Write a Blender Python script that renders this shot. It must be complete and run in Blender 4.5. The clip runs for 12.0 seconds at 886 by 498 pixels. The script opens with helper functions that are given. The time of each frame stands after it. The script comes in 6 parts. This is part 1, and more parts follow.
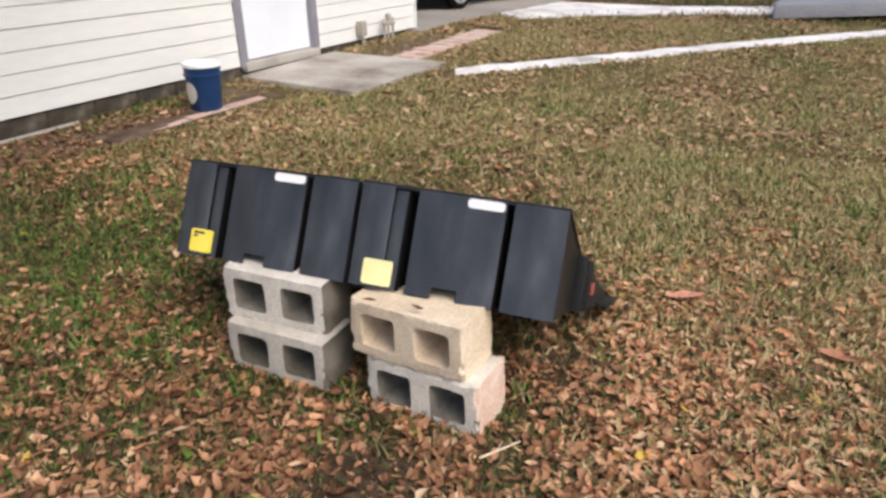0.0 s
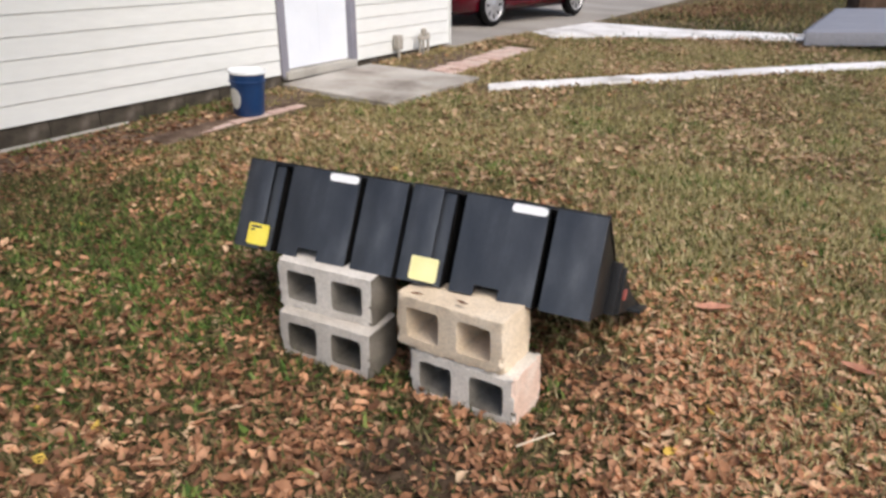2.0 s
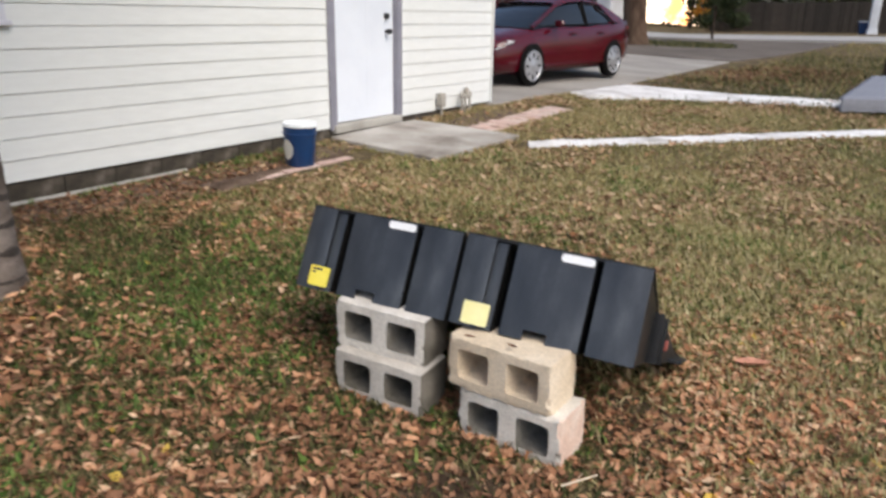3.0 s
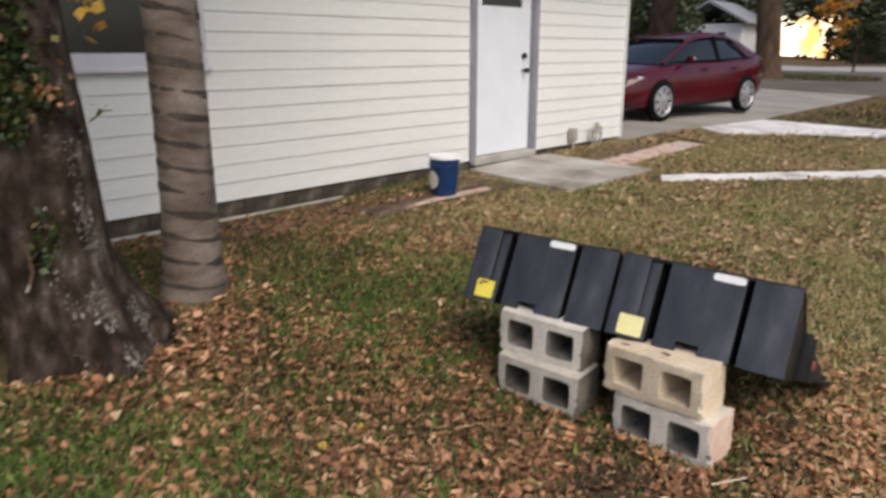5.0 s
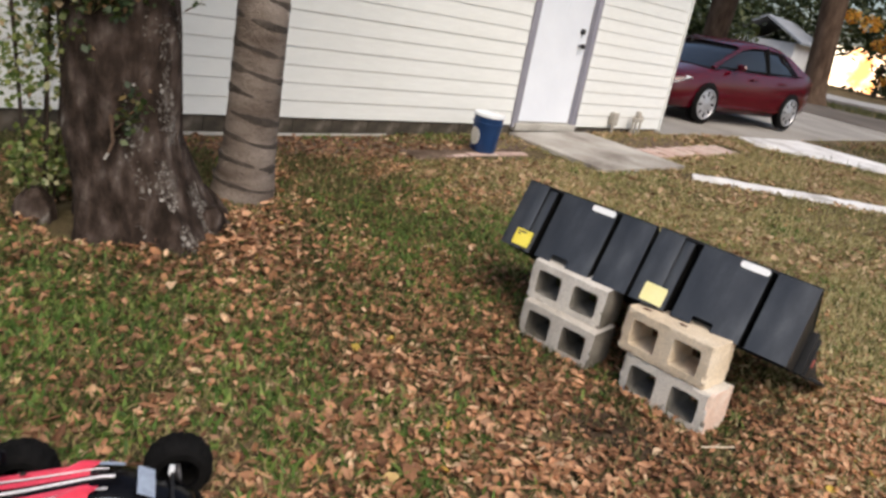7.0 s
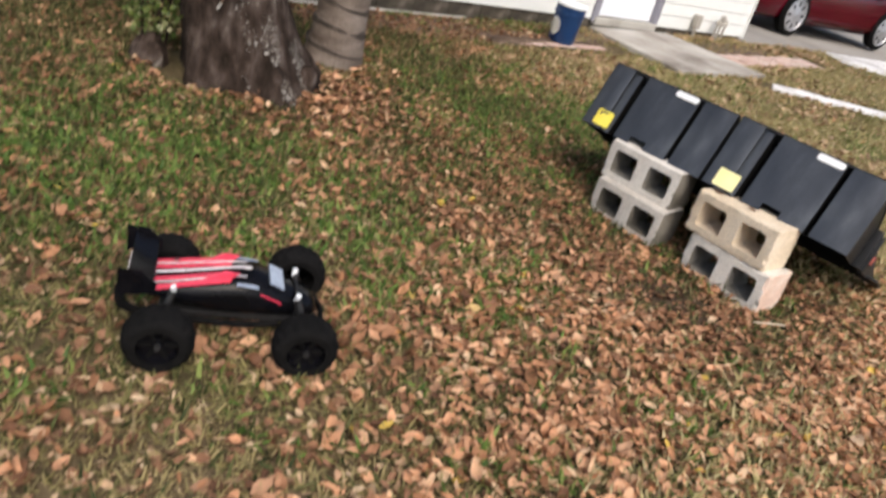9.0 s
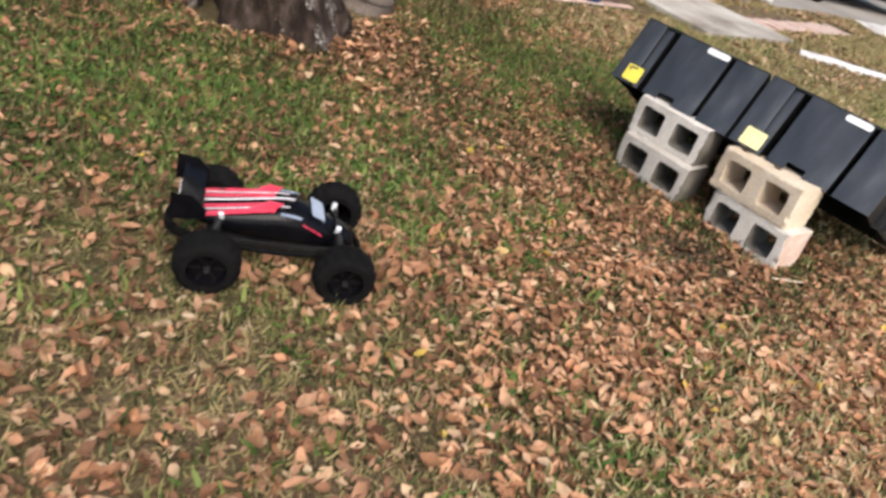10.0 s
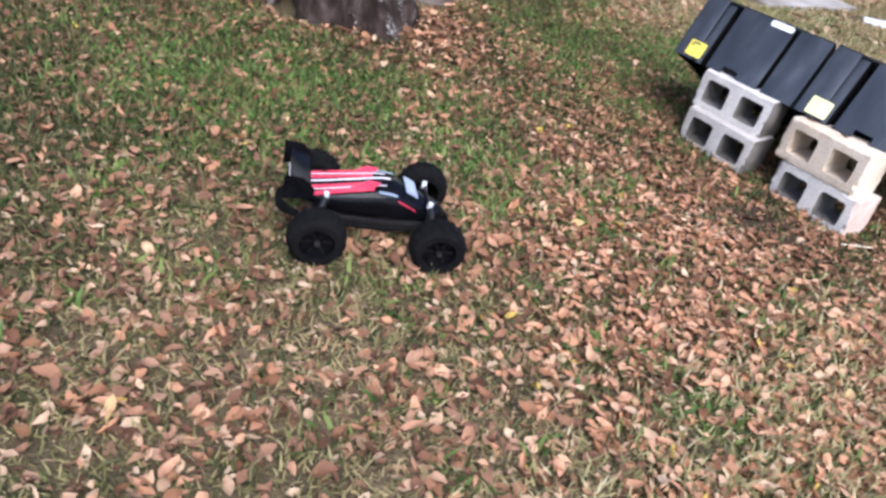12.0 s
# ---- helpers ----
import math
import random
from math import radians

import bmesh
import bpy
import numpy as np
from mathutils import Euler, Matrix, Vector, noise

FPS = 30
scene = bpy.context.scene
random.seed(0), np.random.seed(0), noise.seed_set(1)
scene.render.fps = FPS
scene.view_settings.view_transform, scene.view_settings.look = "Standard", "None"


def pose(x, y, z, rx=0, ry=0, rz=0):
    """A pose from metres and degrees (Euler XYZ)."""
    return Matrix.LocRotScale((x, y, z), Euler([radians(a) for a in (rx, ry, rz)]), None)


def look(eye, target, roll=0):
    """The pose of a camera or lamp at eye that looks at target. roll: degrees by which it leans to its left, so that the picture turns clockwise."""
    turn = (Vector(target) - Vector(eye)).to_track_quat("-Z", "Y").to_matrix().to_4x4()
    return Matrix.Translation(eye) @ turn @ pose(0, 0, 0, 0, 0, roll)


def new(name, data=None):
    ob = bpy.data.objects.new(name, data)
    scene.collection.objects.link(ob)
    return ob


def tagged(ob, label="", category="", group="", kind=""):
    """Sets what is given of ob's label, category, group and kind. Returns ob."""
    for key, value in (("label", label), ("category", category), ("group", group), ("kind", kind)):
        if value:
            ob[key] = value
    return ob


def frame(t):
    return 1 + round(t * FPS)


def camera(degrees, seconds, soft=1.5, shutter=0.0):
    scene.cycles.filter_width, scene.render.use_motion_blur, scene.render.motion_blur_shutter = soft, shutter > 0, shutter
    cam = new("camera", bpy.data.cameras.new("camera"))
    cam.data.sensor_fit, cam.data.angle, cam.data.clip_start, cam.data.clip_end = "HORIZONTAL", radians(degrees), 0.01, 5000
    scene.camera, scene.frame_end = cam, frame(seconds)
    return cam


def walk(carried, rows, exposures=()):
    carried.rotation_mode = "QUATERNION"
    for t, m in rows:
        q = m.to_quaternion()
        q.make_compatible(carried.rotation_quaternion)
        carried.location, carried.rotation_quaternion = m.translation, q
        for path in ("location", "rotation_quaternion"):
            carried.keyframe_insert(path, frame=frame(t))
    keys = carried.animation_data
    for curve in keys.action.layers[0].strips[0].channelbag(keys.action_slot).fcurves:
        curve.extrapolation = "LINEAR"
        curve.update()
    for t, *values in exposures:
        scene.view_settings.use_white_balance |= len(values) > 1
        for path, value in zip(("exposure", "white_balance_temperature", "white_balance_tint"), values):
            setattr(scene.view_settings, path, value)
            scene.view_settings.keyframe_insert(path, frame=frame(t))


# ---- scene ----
cam = camera(63.7, 12.0, soft=2.8, shutter=0.8)
# the yard falls away from the house: its plane is turned against the plumb line
YARD = pose(0, 0, 0, 0, 2.3, 0)
PATH = [
    (0, (0.556, 0.107, 1.430), (0.039, 1.848, 0.593), 0.51),
    (0.5, (0.549, 0.079, 1.427), (0.025, 1.816, 0.586), 1.00),
    (1, (0.547, 0.032, 1.431), (0.010, 1.768, 0.595), 1.17),
    (1.5, (0.535, -0.008, 1.440), (-0.018, 1.727, 0.611), 1.67),
    (2, (0.521, -0.065, 1.443), (-0.052, 1.676, 0.643), 2.11),
    (2.5, (0.509, -0.148, 1.459), (-0.108, 1.608, 0.726), 2.58),
    (3, (0.496, -0.240, 1.474), (-0.179, 1.522, 0.810), 2.95),
    (3.2, (0.492, -0.280, 1.487), (-0.206, 1.479, 0.844), 2.93),
    (4.8, (0.472, -0.619, 1.499), (-0.474, 1.050, 0.937), 1.23),
    (5, (0.468, -0.648, 1.507), (-0.506, 0.997, 0.922), 1.67),
    (5.5, (0.447, -0.725, 1.489), (-0.545, 0.896, 0.864), 4.49),
    (6, (0.431, -0.798, 1.469), (-0.548, 0.815, 0.805), 7.97),
    (6.5, (0.430, -0.855, 1.456), (-0.541, 0.752, 0.769), 10.19),
    (6.7, (0.437, -0.886, 1.450), (-0.519, 0.736, 0.776), 11.80),
    (8.3, (0.477, -1.139, 1.388), (-0.506, 0.410, 0.591), 14.44),
    (8.5, (0.493, -1.169, 1.369), (-0.486, 0.362, 0.533), 15.27),
    (9, (0.512, -1.222, 1.345), (-0.437, 0.257, 0.390), 16.88),
    (9.5, (0.524, -1.274, 1.322), (-0.401, 0.181, 0.308), 18.66),
    (10, (0.529, -1.339, 1.310), (-0.383, 0.095, 0.257), 19.19),
    (10.5, (0.540, -1.399, 1.322), (-0.375, -0.004, 0.219), 19.12),
    (11, (0.541, -1.461, 1.325), (-0.391, -0.089, 0.207), 18.65),
    (11.5, (0.555, -1.518, 1.336), (-0.410, -0.176, 0.211), 17.24),
    (12, (0.557, -1.551, 1.343), (-0.431, -0.221, 0.222), 15.48),
]
walk(cam, [(t, YARD @ look(eye, target, roll)) for t, eye, target, roll in PATH], [(0.0, 0.46, 6650, 11), (2.0, 0.45, 6550, 11), (3.0, 0.38, 6400, 9), (5.0, 0.13, 6700, 10), (5.5, 0.13, 6750, 10), (6.5, 0.27, 6800, 10), (8.5, 0.48, 6650, 10), (10.0, 0.70, 6550, 10), (11.0, 0.83, 6000, 12), (12.0, 0.99, 5500, 15)])

# ---- light ----
world = bpy.data.worlds.new("world")
scene.world = world
world.use_nodes = True
wn, wl = world.node_tree.nodes, world.node_tree.links
sky = wn.new("ShaderNodeTexSky")
sky.sky_type = "NISHITA"
sky.sun_disc = False
sky.sun_elevation, sky.sun_rotation = radians(50), radians(123)
sky.dust_density, sky.ozone_density = 3.0, 1.0
wl.new(sky.outputs[0], wn["Background"].inputs[0])
wn["Background"].inputs[1].default_value = 0.135
sun_data = bpy.data.lights.new("sun", "SUN")
sun_data.energy, sun_data.angle, sun_data.color = 1.75, radians(40), (1.0, 0.93, 0.84)
sun = new("sun", sun_data)
sun.matrix_world = look((5.2, -3.4, 7.4), (0, 0, 0))

# ---- helpers of this scene ----
rng = np.random.default_rng(7)


def yard(x, y, z=0, rz=0, rx=0, ry=0):
    """A pose on the sloping yard."""
    return YARD @ pose(x, y, z, rx, ry, rz)


def plumb(x, y, z=0, rz=0):
    """A plumb pose at a place of the yard."""
    return Matrix.Translation(YARD @ Vector((x, y, z))) @ pose(0, 0, 0, 0, 0, rz)


def rise(y):
    """Height of the yard: level by the ramps, a little higher by the drive."""
    k = np.clip((np.asarray(y, float) - 3) / 8, 0, 1)
    return 0.15 * k * k * (3 - 2 * k)


def land(x, y):
    """Height of the whole ground: a hollow by the blocks and a gentle climb away from the drive, fitted to the camera's
    view.
    """
    k = np.clip((np.asarray(y, float) - 21) / 14, 0, 1)
    hollow = 0.022 * np.exp(-((np.asarray(x, float) + 0.2) / 0.6) ** 2 - ((np.asarray(y, float) - 1.78) / 0.3) ** 2)
    return rise(y) - hollow + 0.048 * np.clip(np.asarray(x, float) + 3, 0, 25) * k * k * (3 - 2 * k)


def fill(name, verts, faces):
    """A mesh from arrays: faces is an (m, k) array."""
    me = bpy.data.meshes.new(name)
    verts, faces = np.asarray(verts, np.float32), np.asarray(faces, np.int32)
    k = faces.shape[1]
    me.vertices.add(len(verts))
    me.vertices.foreach_set("co", verts.ravel())
    me.loops.add(faces.size)
    me.loops.foreach_set("vertex_index", faces.ravel())
    me.polygons.add(len(faces))
    me.polygons.foreach_set("loop_start", np.arange(len(faces), dtype=np.int32) * k)
    me.update(calc_edges=True)
    return me


def smooth(me, angle=40):
    me.polygons.foreach_set("use_smooth", [True] * len(me.polygons))
    me.set_sharp_from_angle(angle=radians(angle))


def thing(name, m, label, category, group="", kind=""):
    ob = new(name)
    ob.matrix_world = m
    ob.empty_display_size = 0.1
    return tagged(ob, label, category, group, kind)


def part(name, bm, material, parent, label="", m=None, sharp=40, smoothed=True):
    me = bpy.data.meshes.new(name)
    bm.to_mesh(me)
    bm.free()
    if smoothed:
        smooth(me, sharp)
    me.materials.append(material)
    ob = new(name, me)
    ob.parent = parent
    if m is not None:
        ob.matrix_local = m
    if label:
        ob["label"] = label
    return ob


def again(ob, m, parent=None):
    """Another object on the same mesh."""
    o = bpy.data.objects.new(ob.name.split(".")[0], ob.data)
    scene.collection.objects.link(o)
    o.parent = parent or ob.parent
    o.matrix_local = m
    if "label" in ob:
        o["label"] = ob["label"]
    return o


def box(x0, x1, y0, y1, z0, z1, bevel=0.0, bm=None, seg=2):
    own = bmesh.new()
    bmesh.ops.create_cube(own, size=1)
    for v in own.verts:
        v.co = ((x0 + x1) / 2 + v.co.x * (x1 - x0), (y0 + y1) / 2 + v.co.y * (y1 - y0), (z0 + z1) / 2 + v.co.z * (z1 - z0))
    if bevel:
        bmesh.ops.bevel(own, geom=own.edges[:], offset=bevel, segments=seg, profile=0.6, affect="EDGES")
    return merge(bm, own)


def merge(bm, own):
    if bm is None:
        return own
    tmp = bpy.data.meshes.new("tmp")
    own.to_mesh(tmp)
    own.free()
    bm.from_mesh(tmp)
    bpy.data.meshes.remove(tmp)
    return bm


def rod(a, b, r, bm=None, n=10, r2=None):
    a, b = Vector(a), Vector(b)
    own = bmesh.new()
    bmesh.ops.create_cone(own, cap_ends=True, segments=n, radius1=r, radius2=r if r2 is None else r2, depth=(b - a).length)
    turn = (b - a).to_track_quat("Z", "Y").to_matrix().to_4x4()
    bmesh.ops.transform(own, matrix=Matrix.Translation((a + b) / 2) @ turn, verts=own.verts)
    return merge(bm, own)


def spin(profile, n=24, bm=None, m=None, cap=False):
    """A solid of turning about z from (radius, z) pairs."""
    own = bmesh.new()
    rings = []
    for r, z in profile:
        if r < 1e-5:
            rings.append([own.verts.new((0, 0, z))])
        else:
            rings.append([own.verts.new((r * math.cos(2 * math.pi * i / n), r * math.sin(2 * math.pi * i / n), z)) for i in range(n)])
    for a, b in zip(rings, rings[1:]):
        for i in range(n):
            j = (i + 1) % n
            if len(a) == 1 and len(b) == 1:
                continue
            if len(a) == 1:
                own.faces.new((a[0], b[j], b[i]))
            elif len(b) == 1:
                own.faces.new((a[i], a[j], b[0]))
            else:
                own.faces.new((a[i], a[j], b[j], b[i]))
    bmesh.ops.recalc_face_normals(own, faces=own.faces[:])
    if m is not None:
        bmesh.ops.transform(own, matrix=m, verts=own.verts)
    return merge(bm, own)


def loft(rings, bm=None, caps=True, closed=True):
    own = bmesh.new()
    vs = [[own.verts.new(p) for p in ring] for ring in rings]
    n = len(rings[0])
    for a, b in zip(vs, vs[1:]):
        for i in range(n if closed else n - 1):
            own.faces.new((a[i], a[(i + 1) % n], b[(i + 1) % n], b[i]))
    if caps:
        own.faces.new(vs[0])
        own.faces.new(vs[-1])
    bmesh.ops.recalc_face_normals(own, faces=own.faces[:])
    return merge(bm, own)


def shape(outline, y0, y1, bm=None, bevel=0.0):
    """A prism over an (x, z) outline from y0 to y1."""
    own = bmesh.new()
    face = own.faces.new([own.verts.new((x, y0, z)) for x, z in outline])
    out = bmesh.ops.extrude_face_region(own, geom=[face])
    for v in out["geom"]:
        if isinstance(v, bmesh.types.BMVert):
            v.co.y = y1
    bmesh.ops.recalc_face_normals(own, faces=own.faces[:])
    if bevel:
        bmesh.ops.bevel(own, geom=own.edges[:], offset=bevel, segments=2, profile=0.6, affect="EDGES")
    return merge(bm, own)


# ---- materials ----
def surf(name, stops, scale=8.0, rough=0.7, bump=0.2, fine=60.0, metal=0.0, rough_var=0.1, coat=0.0, source="noise", bump_dist=0.01, stretch=(1, 1, 1), tints=None, tint_scale=1.0, tint_amount=0.5, spec=0.5, grit=0.35):
    """A procedural surface: colours by coarse noise (or at random by piece or island), grain by fine noise, relief by both."""
    m = bpy.data.materials.new(name)
    m.use_nodes = True
    n, l = m.node_tree.nodes, m.node_tree.links
    b = n["Principled BSDF"]
    b.inputs["Metallic"].default_value = metal
    b.inputs["Coat Weight"].default_value = coat
    b.inputs["Coat Roughness"].default_value = 0.15
    b.inputs["Specular IOR Level"].default_value = spec
    tc = n.new("ShaderNodeTexCoord")
    mp = n.new("ShaderNodeMapping")
    mp.inputs["Scale"].default_value = stretch
    l.new(tc.outputs["Object"], mp.inputs[0])
    coarse = n.new("ShaderNodeTexNoise")
    coarse.inputs["Scale"].default_value, coarse.inputs["Detail"].default_value = scale, 6
    grain = n.new("ShaderNodeTexNoise")
    grain.inputs["Scale"].default_value, grain.inputs["Detail"].default_value = fine, 4
    l.new(mp.outputs[0], coarse.inputs[0])
    l.new(mp.outputs[0], grain.inputs[0])
    ramp = n.new("ShaderNodeValToRGB")
    els = ramp.color_ramp.elements
    while len(els) < len(stops):
        els.new(0.5)
    for e, (p, c) in zip(els, stops):
        e.position, e.color = p, (*c, 1)
    if source == "noise":
        l.new(coarse.outputs["Fac"], ramp.inputs[0])
    elif source == "island":
        l.new(n.new("ShaderNodeNewGeometry").outputs["Random Per Island"], ramp.inputs[0])
    else:
        l.new(n.new("ShaderNodeObjectInfo").outputs["Random"], ramp.inputs[0])
    col = ramp.outputs[0]
    if tints:
        big = n.new("ShaderNodeTexNoise")
        big.inputs["Scale"].default_value, big.inputs["Detail"].default_value = tint_scale, 4
        l.new(tc.outputs["Object"], big.inputs[0])
        r2 = n.new("ShaderNodeValToRGB")
        e2 = r2.color_ramp.elements
        while len(e2) < len(tints):
            e2.new(0.5)
        for e, (p, c) in zip(e2, tints):
            e.position, e.color = p, (*c, 1)
        l.new(big.outputs["Fac"], r2.inputs[0])
        mx2 = n.new("ShaderNodeMix")
        mx2.data_type = "RGBA"
        mx2.inputs[0].default_value = tint_amount
        l.new(col, mx2.inputs[6])
        l.new(r2.outputs[0], mx2.inputs[7])
        col = mx2.outputs[2]
    mx = n.new("ShaderNodeMix")
    mx.data_type, mx.blend_type = "RGBA", "MULTIPLY"
    mx.inputs[0].default_value = grit
    gr = n.new("ShaderNodeMapRange")
    gr.inputs[1].default_value, gr.inputs[2].default_value, gr.inputs[3].default_value, gr.inputs[4].default_value = 0.3, 0.7, 0.55, 1.3
    l.new(grain.outputs["Fac"], gr.inputs[0])
    l.new(col, mx.inputs[6])
    l.new(gr.outputs[0], mx.inputs[7])
    l.new(mx.outputs[2], b.inputs["Base Color"])
    rr = n.new("ShaderNodeMapRange")
    rr.inputs[3].default_value, rr.inputs[4].default_value = rough - rough_var, min(1.0, rough + rough_var)
    l.new(coarse.outputs["Fac"], rr.inputs[0])
    l.new(rr.outputs[0], b.inputs["Roughness"])
    if bump:
        bp = n.new("ShaderNodeBump")
        bp.inputs["Strength"].default_value, bp.inputs["Distance"].default_value = bump, bump_dist
        l.new(grain.outputs["Fac"], bp.inputs["Height"])
        l.new(bp.outputs[0], b.inputs["Normal"])
    return m


def see_through(m, weight):
    """Leaves let some light through."""
    n, l = m.node_tree.nodes, m.node_tree.links
    b = n["Principled BSDF"]
    t = n.new("ShaderNodeBsdfTranslucent")
    l.new(b.inputs["Base Color"].links[0].from_socket, t.inputs[0])
    mix = n.new("ShaderNodeMixShader")
    mix.inputs[0].default_value = weight
    l.new(b.outputs[0], mix.inputs[1])
    l.new(t.outputs[0], mix.inputs[2])
    l.new(mix.outputs[0], n["Material Output"].inputs[0])
    return m


M_SOIL = surf("soil_and_turf", [(0.3, (0.06, 0.04, 0.022)), (0.45, (0.115, 0.08, 0.043)), (0.55, (0.165, 0.12, 0.064)), (0.7, (0.26, 0.195, 0.11))], scale=9, rough=0.95, bump=0.9, fine=90, bump_dist=0.03,
              tints=[(0.35, (0.075, 0.078, 0.036)), (0.5, (0.14, 0.107, 0.064)), (0.65, (0.2, 0.15, 0.095))], tint_scale=0.9, tint_amount=0.55, spec=0.1)
M_GRASS = surf("grass", [(0.0, (0.10, 0.12, 0.04)), (0.25, (0.19, 0.18, 0.075)), (0.5, (0.34, 0.265, 0.125)), (0.8, (0.51, 0.4, 0.21)), (1.0, (0.61, 0.49, 0.28))], rough=0.75, bump=0, source="island",
               tints=[(0.36, (0.13, 0.17, 0.05)), (0.47, (0.29, 0.265, 0.095)), (0.6, (0.45, 0.365, 0.175))], tint_scale=0.75, tint_amount=0.55, spec=0.2)
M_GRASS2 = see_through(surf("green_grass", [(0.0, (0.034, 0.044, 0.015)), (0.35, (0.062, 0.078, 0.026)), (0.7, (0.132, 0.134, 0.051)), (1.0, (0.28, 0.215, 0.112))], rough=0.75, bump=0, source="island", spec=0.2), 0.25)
M_WEED = surf("weeds", [(0.0, (0.055, 0.115, 0.021)), (0.6, (0.125, 0.215, 0.042)), (1.0, (0.28, 0.33, 0.09))], rough=0.6, bump=0, source="island", spec=0.3)
M_LEAF = surf("fallen_leaf", [(0.0, (0.17, 0.08, 0.037)), (0.15, (0.34, 0.16, 0.077)), (0.38, (0.54, 0.27, 0.142)), (0.62, (0.64, 0.35, 0.2)), (0.86, (0.66, 0.42, 0.255)), (0.985, (0.67, 0.48, 0.31)), (0.992, (0.6, 0.40, 0.09)), (1.0, (0.6, 0.42, 0.08))],
              rough=0.65, bump=0.15, source="island", fine=40, spec=0.3)
for m_, w_ in ((M_GRASS, 0.25), (M_WEED, 0.3), (M_LEAF, 0.15)):
    see_through(m_, w_)
M_LEAF2 = see_through(surf("tan_leaf", [(0.0, (0.17, 0.1, 0.055)), (0.3, (0.35, 0.22, 0.13)), (0.6, (0.5, 0.335, 0.205)), (1.0, (0.6, 0.44, 0.285))], rough=0.7, bump=0.15, source="island", fine=40, spec=0.25), 0.15)
M_CONC = surf("concrete", [(0.3, (0.30, 0.285, 0.25)), (0.5, (0.42, 0.40, 0.36)), (0.7, (0.5, 0.475, 0.43))], scale=3, rough=0.9, bump=0.5, fine=120)
M_SLAB = surf("stained_concrete", [(0.32, (0.2, 0.175, 0.15)), (0.44, (0.33, 0.3, 0.265)), (0.56, (0.41, 0.385, 0.35)), (0.7, (0.48, 0.455, 0.42))], scale=2.2, rough=0.92, bump=0.6, fine=70)
M_WALK = surf("pale_concrete", [(0.3, (0.42, 0.4, 0.37)), (0.42, (0.62, 0.6, 0.585)), (0.55, (0.74, 0.725, 0.71)), (0.7, (0.8, 0.785, 0.77))], scale=2.5, rough=0.9, bump=0.4, fine=80)
M_DRIVE = surf("drive_concrete", [(0.3, (0.23, 0.208, 0.182)), (0.5, (0.30, 0.275, 0.245)), (0.7, (0.36, 0.335, 0.30))], scale=0.8, rough=0.92, bump=0.3, fine=40)
M_DIRT = surf("sandy_apron", [(0.3, (0.085, 0.068, 0.054)), (0.6, (0.13, 0.108, 0.09)), (0.75, (0.17, 0.15, 0.125))], scale=0.7, rough=0.95, bump=0.4, fine=20)
M_ROAD = surf("road", [(0.3, (0.3, 0.29, 0.28)), (0.7, (0.4, 0.39, 0.375))], scale=0.3, rough=0.9, bump=0.1, fine=10)
M_BRICKP = surf("pink_paver", [(0.0, (0.46, 0.32, 0.27)), (0.5, (0.55, 0.4, 0.345)), (1.0, (0.52, 0.42, 0.36))], source="piece", rough=0.9, bump=0.5, fine=60)
M_BLOCK_G = surf("grey_block", [(0.3, (0.51, 0.475, 0.43)), (0.5, (0.65, 0.61, 0.555)), (0.72, (0.73, 0.69, 0.635))], scale=7, rough=0.95, bump=0.6, fine=110, bump_dist=0.005, spec=0.2)
# lower left block: the grey darkened for the shade it partly stands in
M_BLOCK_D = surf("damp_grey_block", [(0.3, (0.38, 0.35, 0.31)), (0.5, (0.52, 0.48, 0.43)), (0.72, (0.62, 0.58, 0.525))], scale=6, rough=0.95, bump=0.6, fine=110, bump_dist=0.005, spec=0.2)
M_BLOCK_T = surf("tan_block", [(0.3, (0.58, 0.47, 0.345)), (0.5, (0.72, 0.6, 0.45)), (0.72, (0.78, 0.67, 0.53))], scale=6, rough=0.95, bump=0.6, fine=110, bump_dist=0.005, spec=0.2)
M_BLOCK_W = surf("pale_block", [(0.3, (0.47, 0.44, 0.39)), (0.46, (0.65, 0.61, 0.55)), (0.58, (0.73, 0.68, 0.61)), (0.75, (0.78, 0.72, 0.65))], scale=5, rough=0.95, bump=0.7, fine=110, bump_dist=0.006, spec=0.2)
M_STRAW = see_through(surf("straw_grass", [(0.0, (0.24, 0.245, 0.095)), (0.35, (0.41, 0.365, 0.165)), (0.7, (0.56, 0.47, 0.25)), (1.0, (0.66, 0.57, 0.34))], rough=0.75, bump=0, source="island", spec=0.2), 0.25)
M_PINKEND = surf("pink_render", [(0.3, (0.62, 0.43, 0.34)), (0.5, (0.72, 0.53, 0.43)), (0.7, (0.76, 0.62, 0.53))], scale=9, rough=0.95, bump=0.7, fine=110, bump_dist=0.006, spec=0.2)
M_LICHEN = surf("lichen", [(0.0, (0.075, 0.06, 0.05)), (0.6, (0.14, 0.122, 0.108)), (1.0, (0.3, 0.28, 0.255))], source="island", rough=0.95, bump=0.5, spec=0.1)
M_STRIP = surf("brown_border_soil", [(0.3, (0.065, 0.042, 0.029)), (0.5, (0.125, 0.085, 0.062)), (0.7, (0.21, 0.155, 0.118))], scale=8, rough=0.95, bump=0.9, fine=70, bump_dist=0.02, spec=0.15)
# shade between the two stacks and in the lower cores, put into a colour
M_BLOCK_SHADE = surf("damp_stained_concrete", [(0.3, (0.075, 0.068, 0.055)), (0.5, (0.13, 0.118, 0.098)), (0.72, (0.22, 0.2, 0.17))], scale=7, rough=0.9, bump=0.6, fine=110, bump_dist=0.005, spec=0.2)
